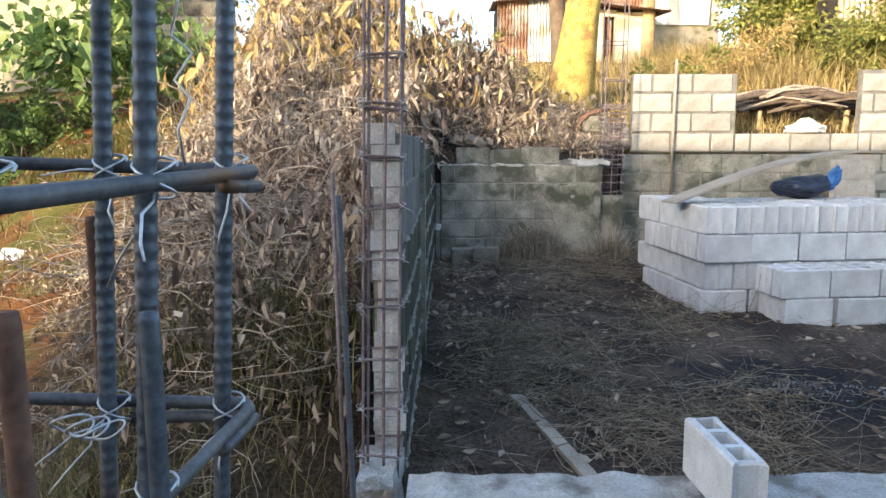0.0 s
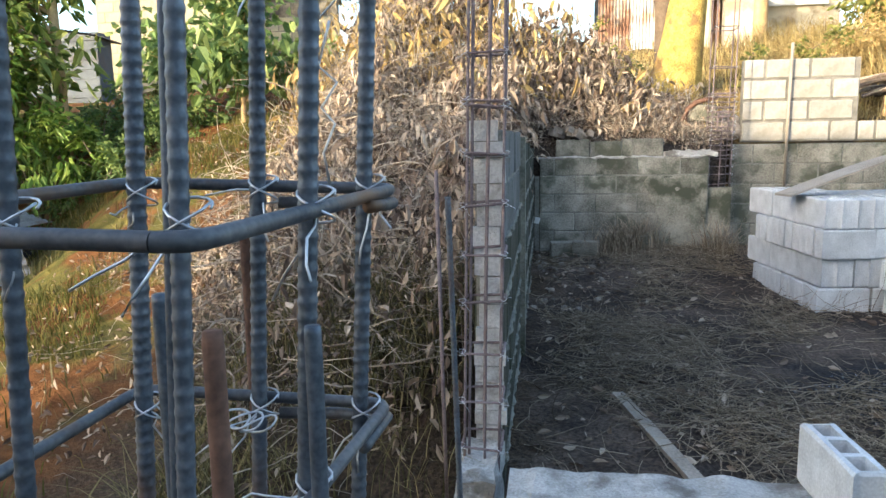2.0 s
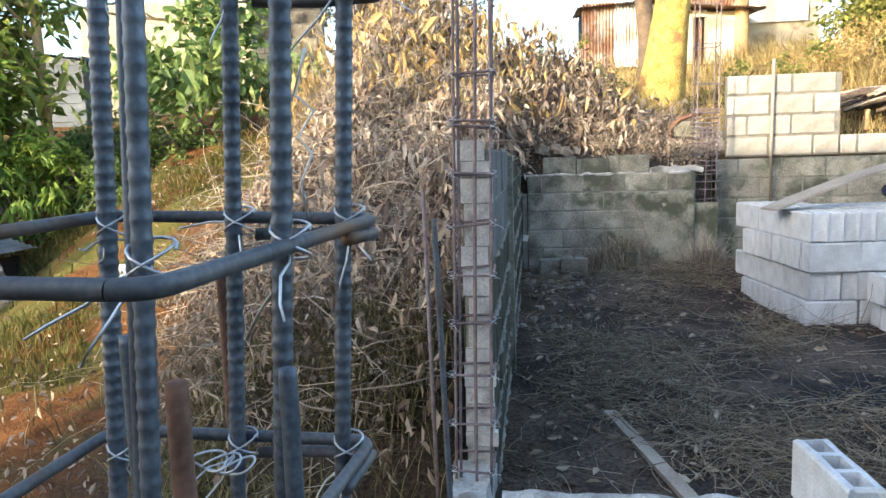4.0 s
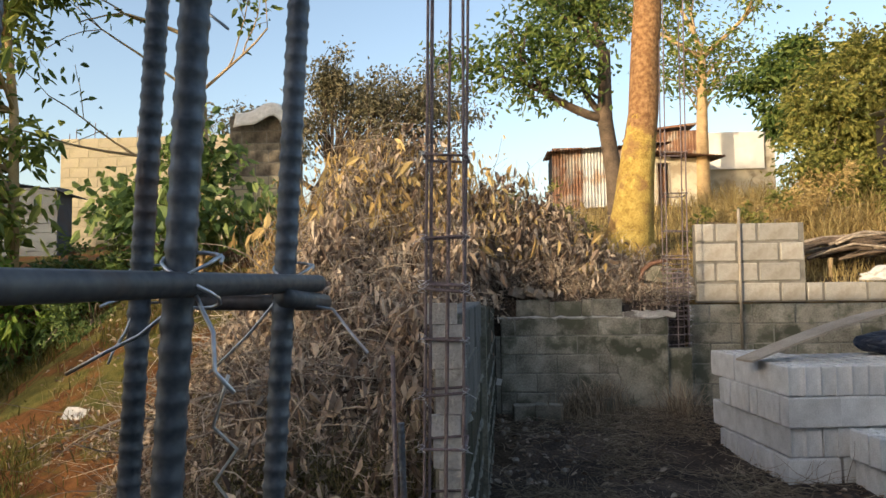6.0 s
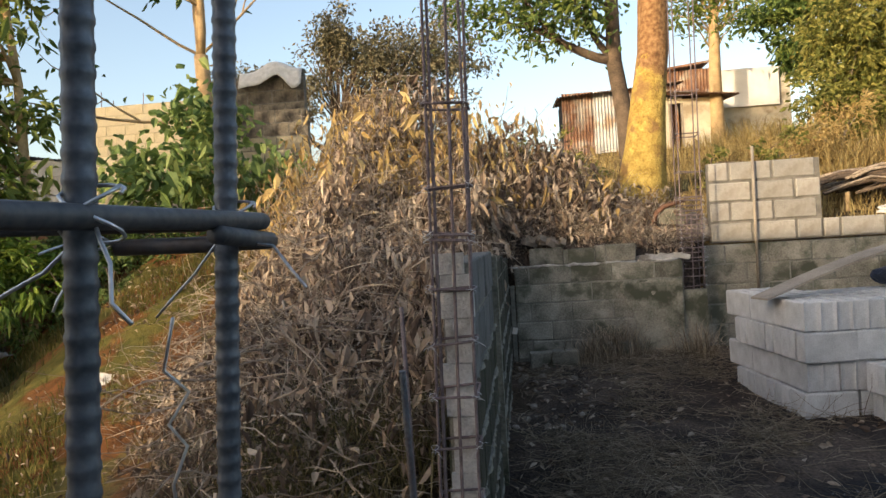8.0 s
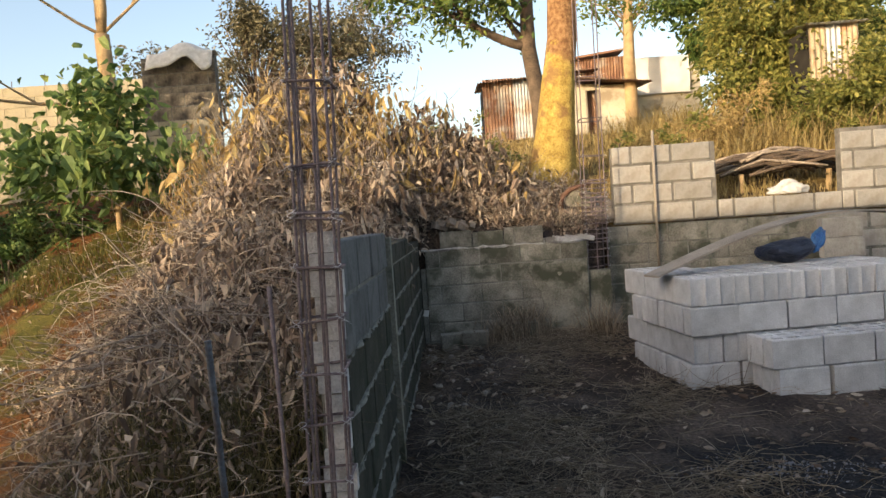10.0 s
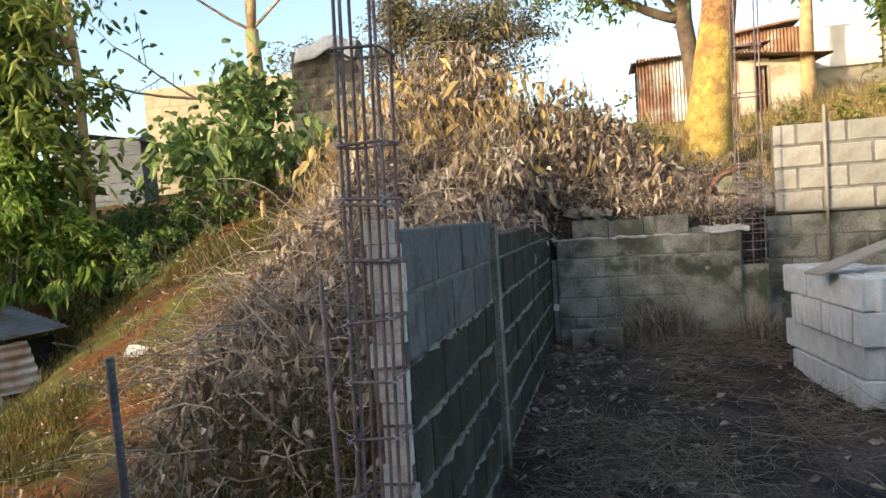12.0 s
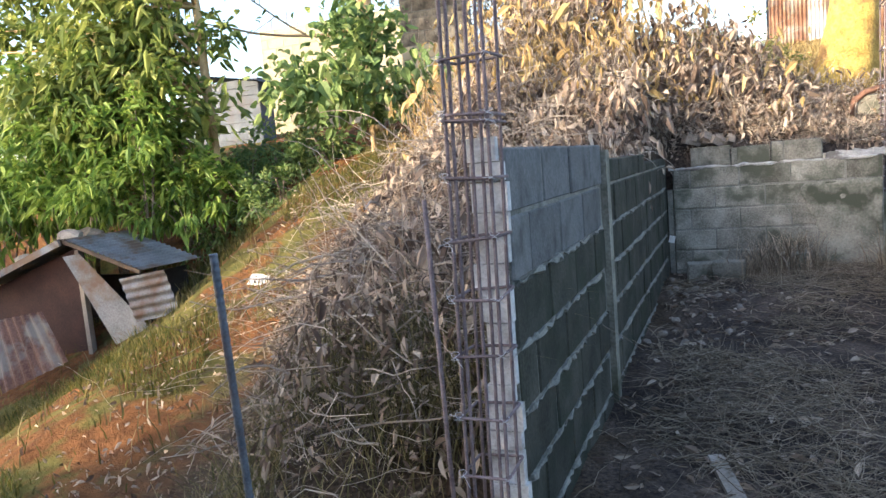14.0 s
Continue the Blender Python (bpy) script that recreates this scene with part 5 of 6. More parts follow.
def tree(name, label, trunk, radii, boughs, leaves, spread, size, bark, leaf, seed, depth=2, ratio=0.45, droop=0.3, limb_spread=0.7, lift=0.15, extra=()):
    """trunk: points of the stem; boughs: (index, way, length, radius) of the main limbs."""
    rr = random.Random(seed)
    t = thing(name, label, "tree", at=trunk[0])
    inv = -Vector(trunk[0])
    g = Geo()
    dense, drad = [], []
    for i in range(len(trunk) - 1):
        for s in range(4):
            f = s / 4
            dense.append(Vector(trunk[i]).lerp(Vector(trunk[i + 1]), f))
            drad.append(radii[i] * (1 - f) + radii[i + 1] * f)
    dense.append(Vector(trunk[-1]))
    drad.append(radii[-1])
    g.tube(dense, drad, 14)
    tips = []
    for i, way, length, radius in boughs:
        limbs(g, trunk[i], way, length, radius, depth, rr, tips, limb_spread, lift)
    for q in extra:
        q = Vector(q)
        foot = max((p for p in dense if p.z < q.z - 0.3), key=lambda p: p.z, default=dense[0])
        g.tube([foot, foot.lerp(q, 0.5) + Vector((0, 0, 0.12)), q], [0.03, 0.018, 0.006], 5)
        tips += [(q, Vector((0, 0, 1)))] * 3
    me = crown_from(tips, leaves, spread, size, leaf, ratio, droop)
    for v in me.vertices:
        v.co += inv
    g.v = [(x + inv.x, y + inv.y, z + inv.z) for x, y, z in g.v]
    put("trunk", g, bark, t, smooth=True)
    put("crown", me, None, t)
    return t


def bush(name, label, centres, leaves, size, leaf, stems=TWIG, ratio=0.45, droop=0.3, seed=1):
    """A bush of leafy clumps; centres: (x, y, z, radius)."""
    rr = random.Random(seed)
    base = Vector((centres[0][0], centres[0][1], ground_z(centres[0][0], centres[0][1])))
    b = thing(name, label, "bush", at=base)
    pos, al = [], []
    total = sum(c[3] ** 2 for c in centres)
    for x, y, z, r in centres:
        foot = Vector((x + rr.uniform(-0.2, 0.2), y + rr.uniform(-0.2, 0.2), ground_z(x, y)))
        for k in range(5):
            tip = Vector((x, y, z)) + Vector([rr.gauss(0, 0.5) * r for _ in range(3)])
            g = Geo()
            g.tube([foot - base, foot.lerp(tip, 0.5) + Vector((0, 0, 0.15)) - base, tip - base], [0.015, 0.01, 0.004], 5)
            put("stem", g, stems, b, smooth=True)
        n = int(leaves * r * r / total)
        # clumps within the crown leave gaps between them
        subs = RNG.normal(size=(max(6, n // 40), 3)) * r * 0.55
        q = subs[RNG.integers(0, len(subs), n)] + RNG.normal(size=(n, 3)) * r * 0.16
        pos.append(q + np.array([x, y, z]))
        al.append(q * 0.7 / r + RNG.normal(size=(n, 3)) * 0.6)
    pos, al = np.concatenate(pos), np.concatenate(al)
    low = np.array([ground_z(x, y) + 0.02 for x, y in pos[:, :2]])
    pos[:, 2] = np.maximum(pos[:, 2], low)
    pos -= np.array(base)
    me = leaf_mesh("leaves", pos, al, RNG.uniform(size[0], size[1], len(pos)), ratio, droop, leaf)
    put("leaves", me, None, b)
    return b


# great tree on the bank
def great_tree():
    rr = random.Random(31)
    t = thing("tree", "great tree with golden sunlit peeling bark and flared foot", "tree", at=(1.5, 8.75, 1.6))
    inv = Vector((-1.5, -8.75, -1.6))
    vs, fs = [], []
    levels = [(1.3, 1.38, 0.52), (1.69, 1.425, 0.4), (1.93, 1.475, 0.325), (2.27, 1.54, 0.265), (2.6, 1.585, 0.235), (2.93, 1.625, 0.21), (3.6, 1.72, 0.182), (4.15, 1.75, 0.172), (4.8, 1.8, 0.165), (6.0, 1.86, 0.15), (7.5, 1.95, 0.11)]
    dense = []
    for i in range(len(levels) - 1):
        for s in range(5):
            f = s / 5
            dense.append(tuple(a * (1 - f) + b * f for a, b in zip(levels[i], levels[i + 1])))
    sides = 36
    for z, cx, r in dense:
        for k in range(sides):
            w = 2 * math.pi * k / sides
            flare = max(0, 2.3 - z)
            rr2 = r * (1 + 0.1 * flare * math.sin(w * 5 + 0.6) + 0.06 * noise.noise((math.cos(w) * 2, math.sin(w) * 2, z * 1.4)) + 0.02 * noise.noise((math.cos(w) * 9, math.sin(w) * 9, z * 6)))
            vs.append(Vector((cx + rr2 * math.cos(w), 8.75 + rr2 * math.sin(w), z)) + inv)
    for i in range(len(dense) - 1):
        for k in range(sides):
            q = (k + 1) % sides
            fs.append((i * sides + k, i * sides + q, (i + 1) * sides + q, (i + 1) * sides + k))
    put("trunk", Geo().add(vs, fs), BARK_PEEL, t, smooth=True)
    g, tips = Geo(), []
    for z, way, ln, r in ((6.3, (0.5, 0.5, 0.8), 1.6, 0.07), (6.6, (0.7, 0.2, 0.8), 1.6, 0.07), (6.9, (0.5, -0.4, 0.8), 1.6, 0.07), (7.4, (0.2, 0.1, 1), 1.6, 0.08)):
        limbs(g, (1.82, 8.75, z), way, ln, r, 2, rr, tips)
    g.v = [(x + inv.x, y + inv.y, z + inv.z) for x, y, z in g.v]
    put("boughs", g, BARK, t, smooth=True)
    me = crown_from(tips, 5000, 0.25, (0.08, 0.16), GREEN)
    for v in me.vertices:
        v.co += inv
    put("crown", me, None, t)


great_tree()

# darker tree behind it, forking to the left
tree("tree", "leafy tree with a dark forked trunk behind the great tree", [(1.75, 11.2, 2.2), (1.72, 11.2, 3.2), (1.6, 11.2, 4.1), (1.62, 11.2, 5.2)], [0.14, 0.13, 0.12, 0.09],
     [(2, (-0.9, 0, 0.35), 1.3, 0.08), (3, (-0.6, 0.2, 0.6), 0.8, 0.06), (3, (-0.1, 0.2, 0.9), 0.7, 0.05), (2, (-0.6, -0.2, 0.7), 1.0, 0.06)], 5200, 0.24, (0.07, 0.15), BARK_DARK, GREEN, 41,
     extra=[(0.2, 11, 4.5), (0.4, 11, 4.9), (0.9, 11, 5.0), (0.3, 11, 5.4), (0.7, 11, 5.5), (0.1, 11, 5.1)])
# trees at the skyline behind the sheds
tree("tree", "slender tree with a pale trunk behind the sheds", [(4.75, 17.3, 3.3), (4.75, 17.3, 5.0), (4.8, 17.3, 6.9)], [0.16, 0.14, 0.1],
     [(2, (-0.7, 0, 0.7), 1.5, 0.07), (2, (0.6, 0, 0.7), 1.5, 0.07), (2, (-0.2, 0, 1), 1.6, 0.07)], 5600, 0.3, (0.1, 0.18), BARK_PALE, SUNNY, 43,
     extra=[(4.9 + 1.25 * math.cos(k * 2.4) * math.sqrt((k + 0.5) / 26), 17.2, 6.75 + 0.75 * math.sin(k * 2.4) * math.sqrt((k + 0.5) / 26)) for k in range(26)])
tree("tree", "dark spreading tree on the bank, layered boughs", [(7.3, 15.5, 3.2), (7.2, 15.5, 5.1), (7.0, 15.5, 5.9)], [0.2, 0.17, 0.1],
     [(1, (-1, 0, 0.02), 0.8, 0.06), (1, (0.8, 0, 0.1), 1.4, 0.07), (2, (-1, -0.1, 0.02), 0.7, 0.06), (2, (0.9, 0, 0.1), 1.3, 0.07), (2, (-0.3, 0, 0.4), 0.6, 0.05)], 9000, 0.13, (0.1, 0.2), BARK_DARK, GREEN, 44, lift=-0.05, limb_spread=0.5,
     extra=[(4.9 + 0.16 * k, 15.4, 5.65 + 0.12 * math.sin(k * 1.9) + 0.03 * k) for k in range(14)] + [(5.4 + 0.2 * k, 15.4, 5.2 + 0.1 * math.sin(k * 2.3)) for k in range(9)])
# far spreading tree above the brush
tree("tree", "far spreading tree with bare dark boughs and thin brownish crown", [(-4.3, 15.6, 2.6), (-4.2, 15.6, 3.6), (-3.9, 15.6, 4.2)], [0.24, 0.2, 0.16],
     [(1, (-0.7, 0, 0.85), 1.2, 0.07), (2, (-0.4, 0.1, 1.0), 1.1, 0.07), (2, (0.3, 0, 1.0), 1.1, 0.07), (2, (0.9, 0, 0.65), 1.5, 0.07), (1, (1, -0.1, 0.45), 1.6, 0.06), (2, (1, 0.2, 0.4), 1.8, 0.06)], 15000, 0.14, (0.06, 0.13), BARK_DARK, BROWN_CROWN, 45, depth=3, limb_spread=0.65, lift=0.12,
     extra=[(cx + rx * math.cos(k * 2.4) * math.sqrt((k + 0.5) / m), 15.6 + 0.4 * math.sin(k * 1.7), cz + rz * math.sin(k * 2.4) * math.sqrt((k + 0.5) / m))
            for cx, cz, rx, rz, m in ((-4.0, 5.55, 0.95, 0.75, 30), (-2.3, 5.4, 1.2, 0.8, 40), (-1.6, 4.7, 0.7, 0.35, 14)) for k in range(m)])
# tree by the block house: bare golden stem, thin leaves
tree("tree", "slim tree with golden forked stem and few leaves", [(-3.95, 8.9, 1.9), (-3.96, 8.9, 3.2), (-4.0, 8.9, 4.1)], [0.12, 0.105, 0.09],
     [(2, (-0.15, 0, 1), 1.5, 0.06), (2, (0.12, 0, 1), 1.6, 0.06), (2, (-0.02, 0.2, 1), 1.4, 0.05), (1, (-1, -0.1, 0.1), 2.2, 0.025), (2, (-0.9, 0, 0.4), 1.6, 0.022), (2, (0.8, 0, 0.5), 1.3, 0.022)], 620, 0.1, (0.09, 0.17), BARK_PALE, GREEN, 46, lift=0.05)
# big-leaved shrub in front of the house
tree("shrub", "broad-leaved green shrub with a yellowish stem before the house", [(-3.55, 8.0, 1.5), (-3.55, 8.0, 2.1), (-3.6, 8.0, 2.5)], [0.035, 0.03, 0.022],
     [(1, (-0.8, 0, 0.5), 0.8, 0.014), (1, (0.8, 0, 0.5), 0.7, 0.014), (2, (-0.4, -0.2, 0.9), 0.6, 0.014), (2, (0.4, 0.1, 0.9), 0.6, 0.014), (1, (0.1, -0.8, 0.5), 0.6, 0.012), (1, (-0.9, -0.3, 0.05), 0.8, 0.012)], 1700, 0.18, (0.08, 0.17), BARK_PALE, SHRUB, 47, ratio=0.72, droop=0.45, depth=1)
# leafy tree over the hut
tree("tree", "leafy tree with drooping sunlit leaves beside the hut", [(-5.65, 7.65, 0.3), (-5.64, 7.64, 2.2), (-5.66, 7.64, 3.6), (-5.75, 7.6, 4.7)], [0.07, 0.06, 0.05, 0.035],
     [(1, (-0.9, -0.3, 0.2), 1.2, 0.035), (2, (-1, -0.2, 0.2), 1.2, 0.03), (3, (-0.9, -0.3, 0.3), 1.0, 0.03), (3, (0.2, 0, 0.6), 0.5, 0.02), (2, (-0.7, -0.5, 0.1), 0.7, 0.02)], 13000, 0.2, (0.12, 0.22), BARK_PALE, SUNNY, 48, droop=0.6,
     extra=[(-6.2, 7.2, 2.2), (-5.9, 7.3, 2.7), (-6.8, 7.0, 2.6), (-7.2, 6.9, 2.0), (-7.6, 6.8, 2.7), (-6.9, 7, 3.4)] + [(random.Random(i).uniform(-9.6, -5.4), random.Random(i + 90).uniform(6.9, 7.8), random.Random(i + 50).uniform(2.0, 4.9)) for i in range(64)])
bush("bush", "bright green leafy bush lit by the sun above the hut", [(-6.6, 6.9, 1.5, 0.6), (-5.8, 7.2, 1.45, 0.5), (-7.4, 6.6, 1.6, 0.6), (-5.3, 7.4, 1.25, 0.35), (-8.3, 6.5, 1.45, 0.6), (-6.1, 7.0, 2.1, 0.5), (-7.1, 6.8, 2.2, 0.5), (-9.0, 6.9, 1.9, 0.6)], 10500, (0.09, 0.17), BRIGHT, droop=0.5, ratio=0.36, seed=3)
bush("bush", "low green bush at the edge of the slope", [(-5.0, 8.2, 1.6, 0.4), (-4.3, 8.1, 1.65, 0.35), (-5.6, 8.3, 1.55, 0.4)], 3000, (0.05, 0.12), SHRUB, seed=4)
bush("bush", "dull green weeds on the dark side of the slope", [(-4.9, 7.4, 1.0, 0.35), (-4.4, 7.2, 1.05, 0.3), (-5.6, 7.3, 0.9, 0.4)], 1900, (0.04, 0.1), SHRUB, seed=5)
bush("bush", "thick sunlit bushes on the bank behind the rear wall", [(5.2, 11.2, 2.6, 0.65), (6.2, 11.0, 2.8, 0.9), (7.3, 10.6, 2.9, 0.9), (5.5, 11.9, 3.5, 0.65), (6.5, 11.9, 4.0, 0.9), (4.5, 10.8, 2.4, 0.45), (5.0, 11.5, 4.3, 0.5), (5.6, 11.5, 4.8, 0.55), (6.2, 11.4, 4.9, 0.6), (5.3, 11.4, 3.8, 0.5), (6.0, 11.2, 3.9, 0.6), (4.75, 11.2, 3.2, 0.45)], 42000, (0.06, 0.13), OLIVE, seed=6)
bush("bush", "weedy bush on the crest of the bank", [(0.2, 10.2, 2.45, 0.35), (0.8, 10.4, 2.5, 0.3), (-0.3, 10.5, 2.5, 0.35)], 1800, (0.05, 0.1), OLIVE, seed=7)
bush("bush", "yellowish green shrubs before the boarded hut", [(-6.9, 9.0, 1.6, 0.32), (-6.1, 9.2, 1.7, 0.3), (-5.3, 9.2, 1.8, 0.28), (-7.8, 9.0, 1.55, 0.34)], 4200, (0.05, 0.12), OLIVE, seed=14)
bush("bush", "mixed green and brown scrub on the bank", [(0.5, 9.3, 2.15, 0.3), (2.6, 9.4, 2.15, 0.28), (3.2, 9.2, 2.2, 0.3), (-0.2, 9.2, 2.2, 0.3), (0.3, 8.6, 2.05, 0.33), (0.8, 8.7, 2.0, 0.3), (-0.15, 8.5, 2.2, 0.3)], 4200, (0.04, 0.09), OLIVE, seed=12)
bush("bush", "leafy bush before the small tin shed", [(5.8, 9.7, 2.75, 0.45), (6.3, 9.8, 3.0, 0.45), (5.3, 9.6, 2.4, 0.4)], 5200, (0.05, 0.12), OLIVE, seed=16)
bush("bush", "golden dry bush on the bank", [(4.0, 9.8, 2.4, 0.35), (3.5, 10.3, 2.4, 0.3), (4.4, 10.2, 2.7, 0.4)], 2600, (0.05, 0.12), GOLD_LEAF, seed=8, ratio=0.25)


def banana_plant(x, y, top, seed):
    """A stout stem with long arched leaves, each torn at its edge."""
    rr = random.Random(seed)
    z0 = ground_z(x, y)
    b = thing("banana_plant", "banana plant with long arched sunlit leaves on the bank", "plant", at=(x, y, z0))
    put("stem", Geo().tube([(0, 0, 0), (0.03, 0, (top - z0) * 0.5), (0.05, 0, top - z0)], [0.14, 0.11, 0.06], 10), BARK_PALE, b, smooth=True)
    for i in range(8):
        yaw = 2 * math.pi * i / 8 + rr.uniform(-0.3, 0.3)
        ln, rise, wide = rr.uniform(1.2, 1.9), rr.uniform(0.7, 1.5), rr.uniform(0.17, 0.24)
        vs, fs = [], []
        n = 16
        for k in range(n + 1):
            f = k / n
            out = ln * f * (0.45 + 0.35 * f)
            up = rise * ln * 0.75 * (f - 0.62 * f * f * 1.25)
            half = wide * math.sin(math.pi * min(1, 0.08 + 0.9 * f)) ** 0.6 * rr.uniform(0.75, 1.0)
            for s, drop in ((-1, 0.35), (0, 0.0), (1, 0.35)):
                a, c = out, s * half
                vs.append((0.05 + a * math.cos(yaw) - c * math.sin(yaw), a * math.sin(yaw) + c * math.cos(yaw), top - z0 - 0.1 + up - drop * half))
        for k in range(n):
            for s in range(2):
                fs.append((k * 3 + s, k * 3 + s + 1, k * 3 + s + 4, k * 3 + s + 3))
        ob = put("leaf", Geo().add(vs, fs), BRIGHT if i % 3 else OLIVE, b, smooth=True)
        so = ob.modifiers.new("thickness", "SOLIDIFY")
        so.thickness = 0.004


banana_plant(6.75, 13.5, 5.5, 8)

# ---- houses and huts ----
def corrugated(l, w, pitch=0.076, amp=0.009, bend=0.0):
    """A corrugated sheet, ridges along y, centred, with thickness."""
    n = max(8, int(l / pitch * 6))
    vs, fs = [], []
    for side in (0.0012, -0.0012):
        for j in range(3):
            y = -w / 2 + w * j / 2
            for i in range(n + 1):
                x = -l / 2 + l * i / n
                vs.append((x, y, amp * math.sin(2 * math.pi * x / pitch) + side + bend * (y / w) ** 2))
    m = 3 * (n + 1)
    for j in range(2):
        for i in range(n):
            q = (j * (n + 1) + i, j * (n + 1) + i + 1, (j + 1) * (n + 1) + i + 1, (j + 1) * (n + 1) + i)
            fs.append(q)
            fs.append(tuple(k + m for k in q[::-1]))
    return Geo().add(vs, fs)


def placed(g, m):
    g.v = [tuple(m @ Vector(p)) for p in g.v]
    return g


def build_block_house():
    block_wall("house_front", "sunlit yellowish block wall of an unfinished house", (-8.98, 13.5), 1.0, 4.4, 1.6, [(0, 4.4, 4.6)], 0.15,
               lambda s, k: HOUSE_BLOCK, HOUSE_MORTAR, seed=31, category="house wall")
    # top and right blocks take the darkened colour in place of mottled shade
    block_wall("house_side", "block wall of an unfinished house, dark blocks standing for tree shade", (-4.13, 10.3), 3.0, 1.09, 1.6, [(0, 1.09, 3.6)], 0.15,
               lambda s, k: HOUSE_SHADED if (k > 7 or s > 0.8) else HOUSE_BLOCK, MORTAR, seed=32, category="house wall")
    block_wall("house_upper", "upper storey wall of the unfinished house, coloured dark for shade", (-4.33, 10.8), 2.0, 1.12, 1.6, [(0, 1.12, 4.26)], 0.15,
               lambda s, k: HOUSE_SHADED, MORTAR, seed=33, category="house wall")
    block_wall("house_return", "block wall at the side of the unfinished house", (-8.98, 13.6), 90, 3.0, 1.6, [(0, 3.0, 4.6)], 0.15, lambda s, k: HOUSE_BLOCK, HOUSE_MORTAR, seed=34, category="house wall")
    # tarpaulin over the wall top
    n = 14
    vs, fs = [], []
    for j in range(n + 1):
        for i in range(n + 1):
            u, v = i / n, j / n
            vs.append((-4.2 + 1.0 * u, 10.62 + 0.4 * v - 0.06 * (v < 0.3), 4.3 + 0.14 * math.exp(-((u - 0.55) / 0.25) ** 2) + 0.05 * noise.noise((u * 3, v * 3, 1)) - (0.3 - v) * (0.9 + 0.5 * noise.noise((u * 4, 1, 1))) * (v < 0.3)))
    fs = [(j * (n + 1) + i, j * (n + 1) + i + 1, (j + 1) * (n + 1) + i + 1, (j + 1) * (n + 1) + i) for j in range(n) for i in range(n)]
    ob = put("tarpaulin", Geo().add(vs, fs), SACK, smooth=True)
    so = ob.modifiers.new("thickness", "SOLIDIFY")
    so.thickness = 0.01
    tagged(ob, "pale torn tarpaulin draped over the top of the house wall", "tarpaulin")
    # bars that stand out of the wall top
    for i, x in enumerate((-8.85, -8.7, -8.3, -8.05, -7.4)):
        tagged(put("starter_bar", Geo().tube([(x, 13.5, 4.4), (x + 0.02, 13.5, 4.72 + 0.1 * (i % 3))], 0.008, 6), RUST), "thin bar standing out of the wall top", "steel bar", group="house bars")
    # grey boarded hut farther left
    hut = thing("boarded_hut", "grey hut clad with weathered boards, blue shade put into their colour", "hut", at=(-8.65, 11.4, 1.55))
    for k in range(11):
        put("plank", Geo().box(-0.9, 1.0, -0.01, 0.01, 0.16 * k + 0.01, 0.16 * k + 0.15), HUT_BOARD_SHADED, hut)
    put("wall_core", Geo().box(-0.9, 1.0, 0.015, 0.4, -0.3, 1.75), HUT_BOARD_SHADED, hut)
    put("roof", placed(corrugated(2.25, 0.9), pose(0.0, 0.3, 1.84, -4, 10, 0)), HUT_BOARD_SHADED, hut)


build_block_house()


def sheet_quad(a, b, c, d, waves=0, amp=0.01, thick=0.004):
    """A metal sheet between four corners, a to b its top; waves: number of ridges across."""
    a, b, c, d = (Vector(p) for p in (a, b, c, d))
    nor = (b - a).cross(d - a).normalized()
    n, m = max(2, waves * 6), 4
    vs, fs = [], []
    for side in (thick / 2, -thick / 2):
        for j in range(m + 1):
            for i in range(n + 1):
                u, v = i / n, j / m
                p = a.lerp(b, u).lerp(d.lerp(c, u), v)
                vs.append(p + nor * (side + (amp * math.sin(2 * math.pi * waves * u) if waves else 0) + 0.01 * math.sin(v * 3 + u * 2)))
    k = (n + 1) * (m + 1)
    for j in range(m):
        for i in range(n):
            q = (j * (n + 1) + i, j * (n + 1) + i + 1, (j + 1) * (n + 1) + i + 1, (j + 1) * (n + 1) + i)
            fs += [q, tuple(x + k for x in q[::-1])]
    for i in range(n):
        fs += [(i + 1, i, i + k, i + 1 + k)]
    return Geo().add(vs, fs)


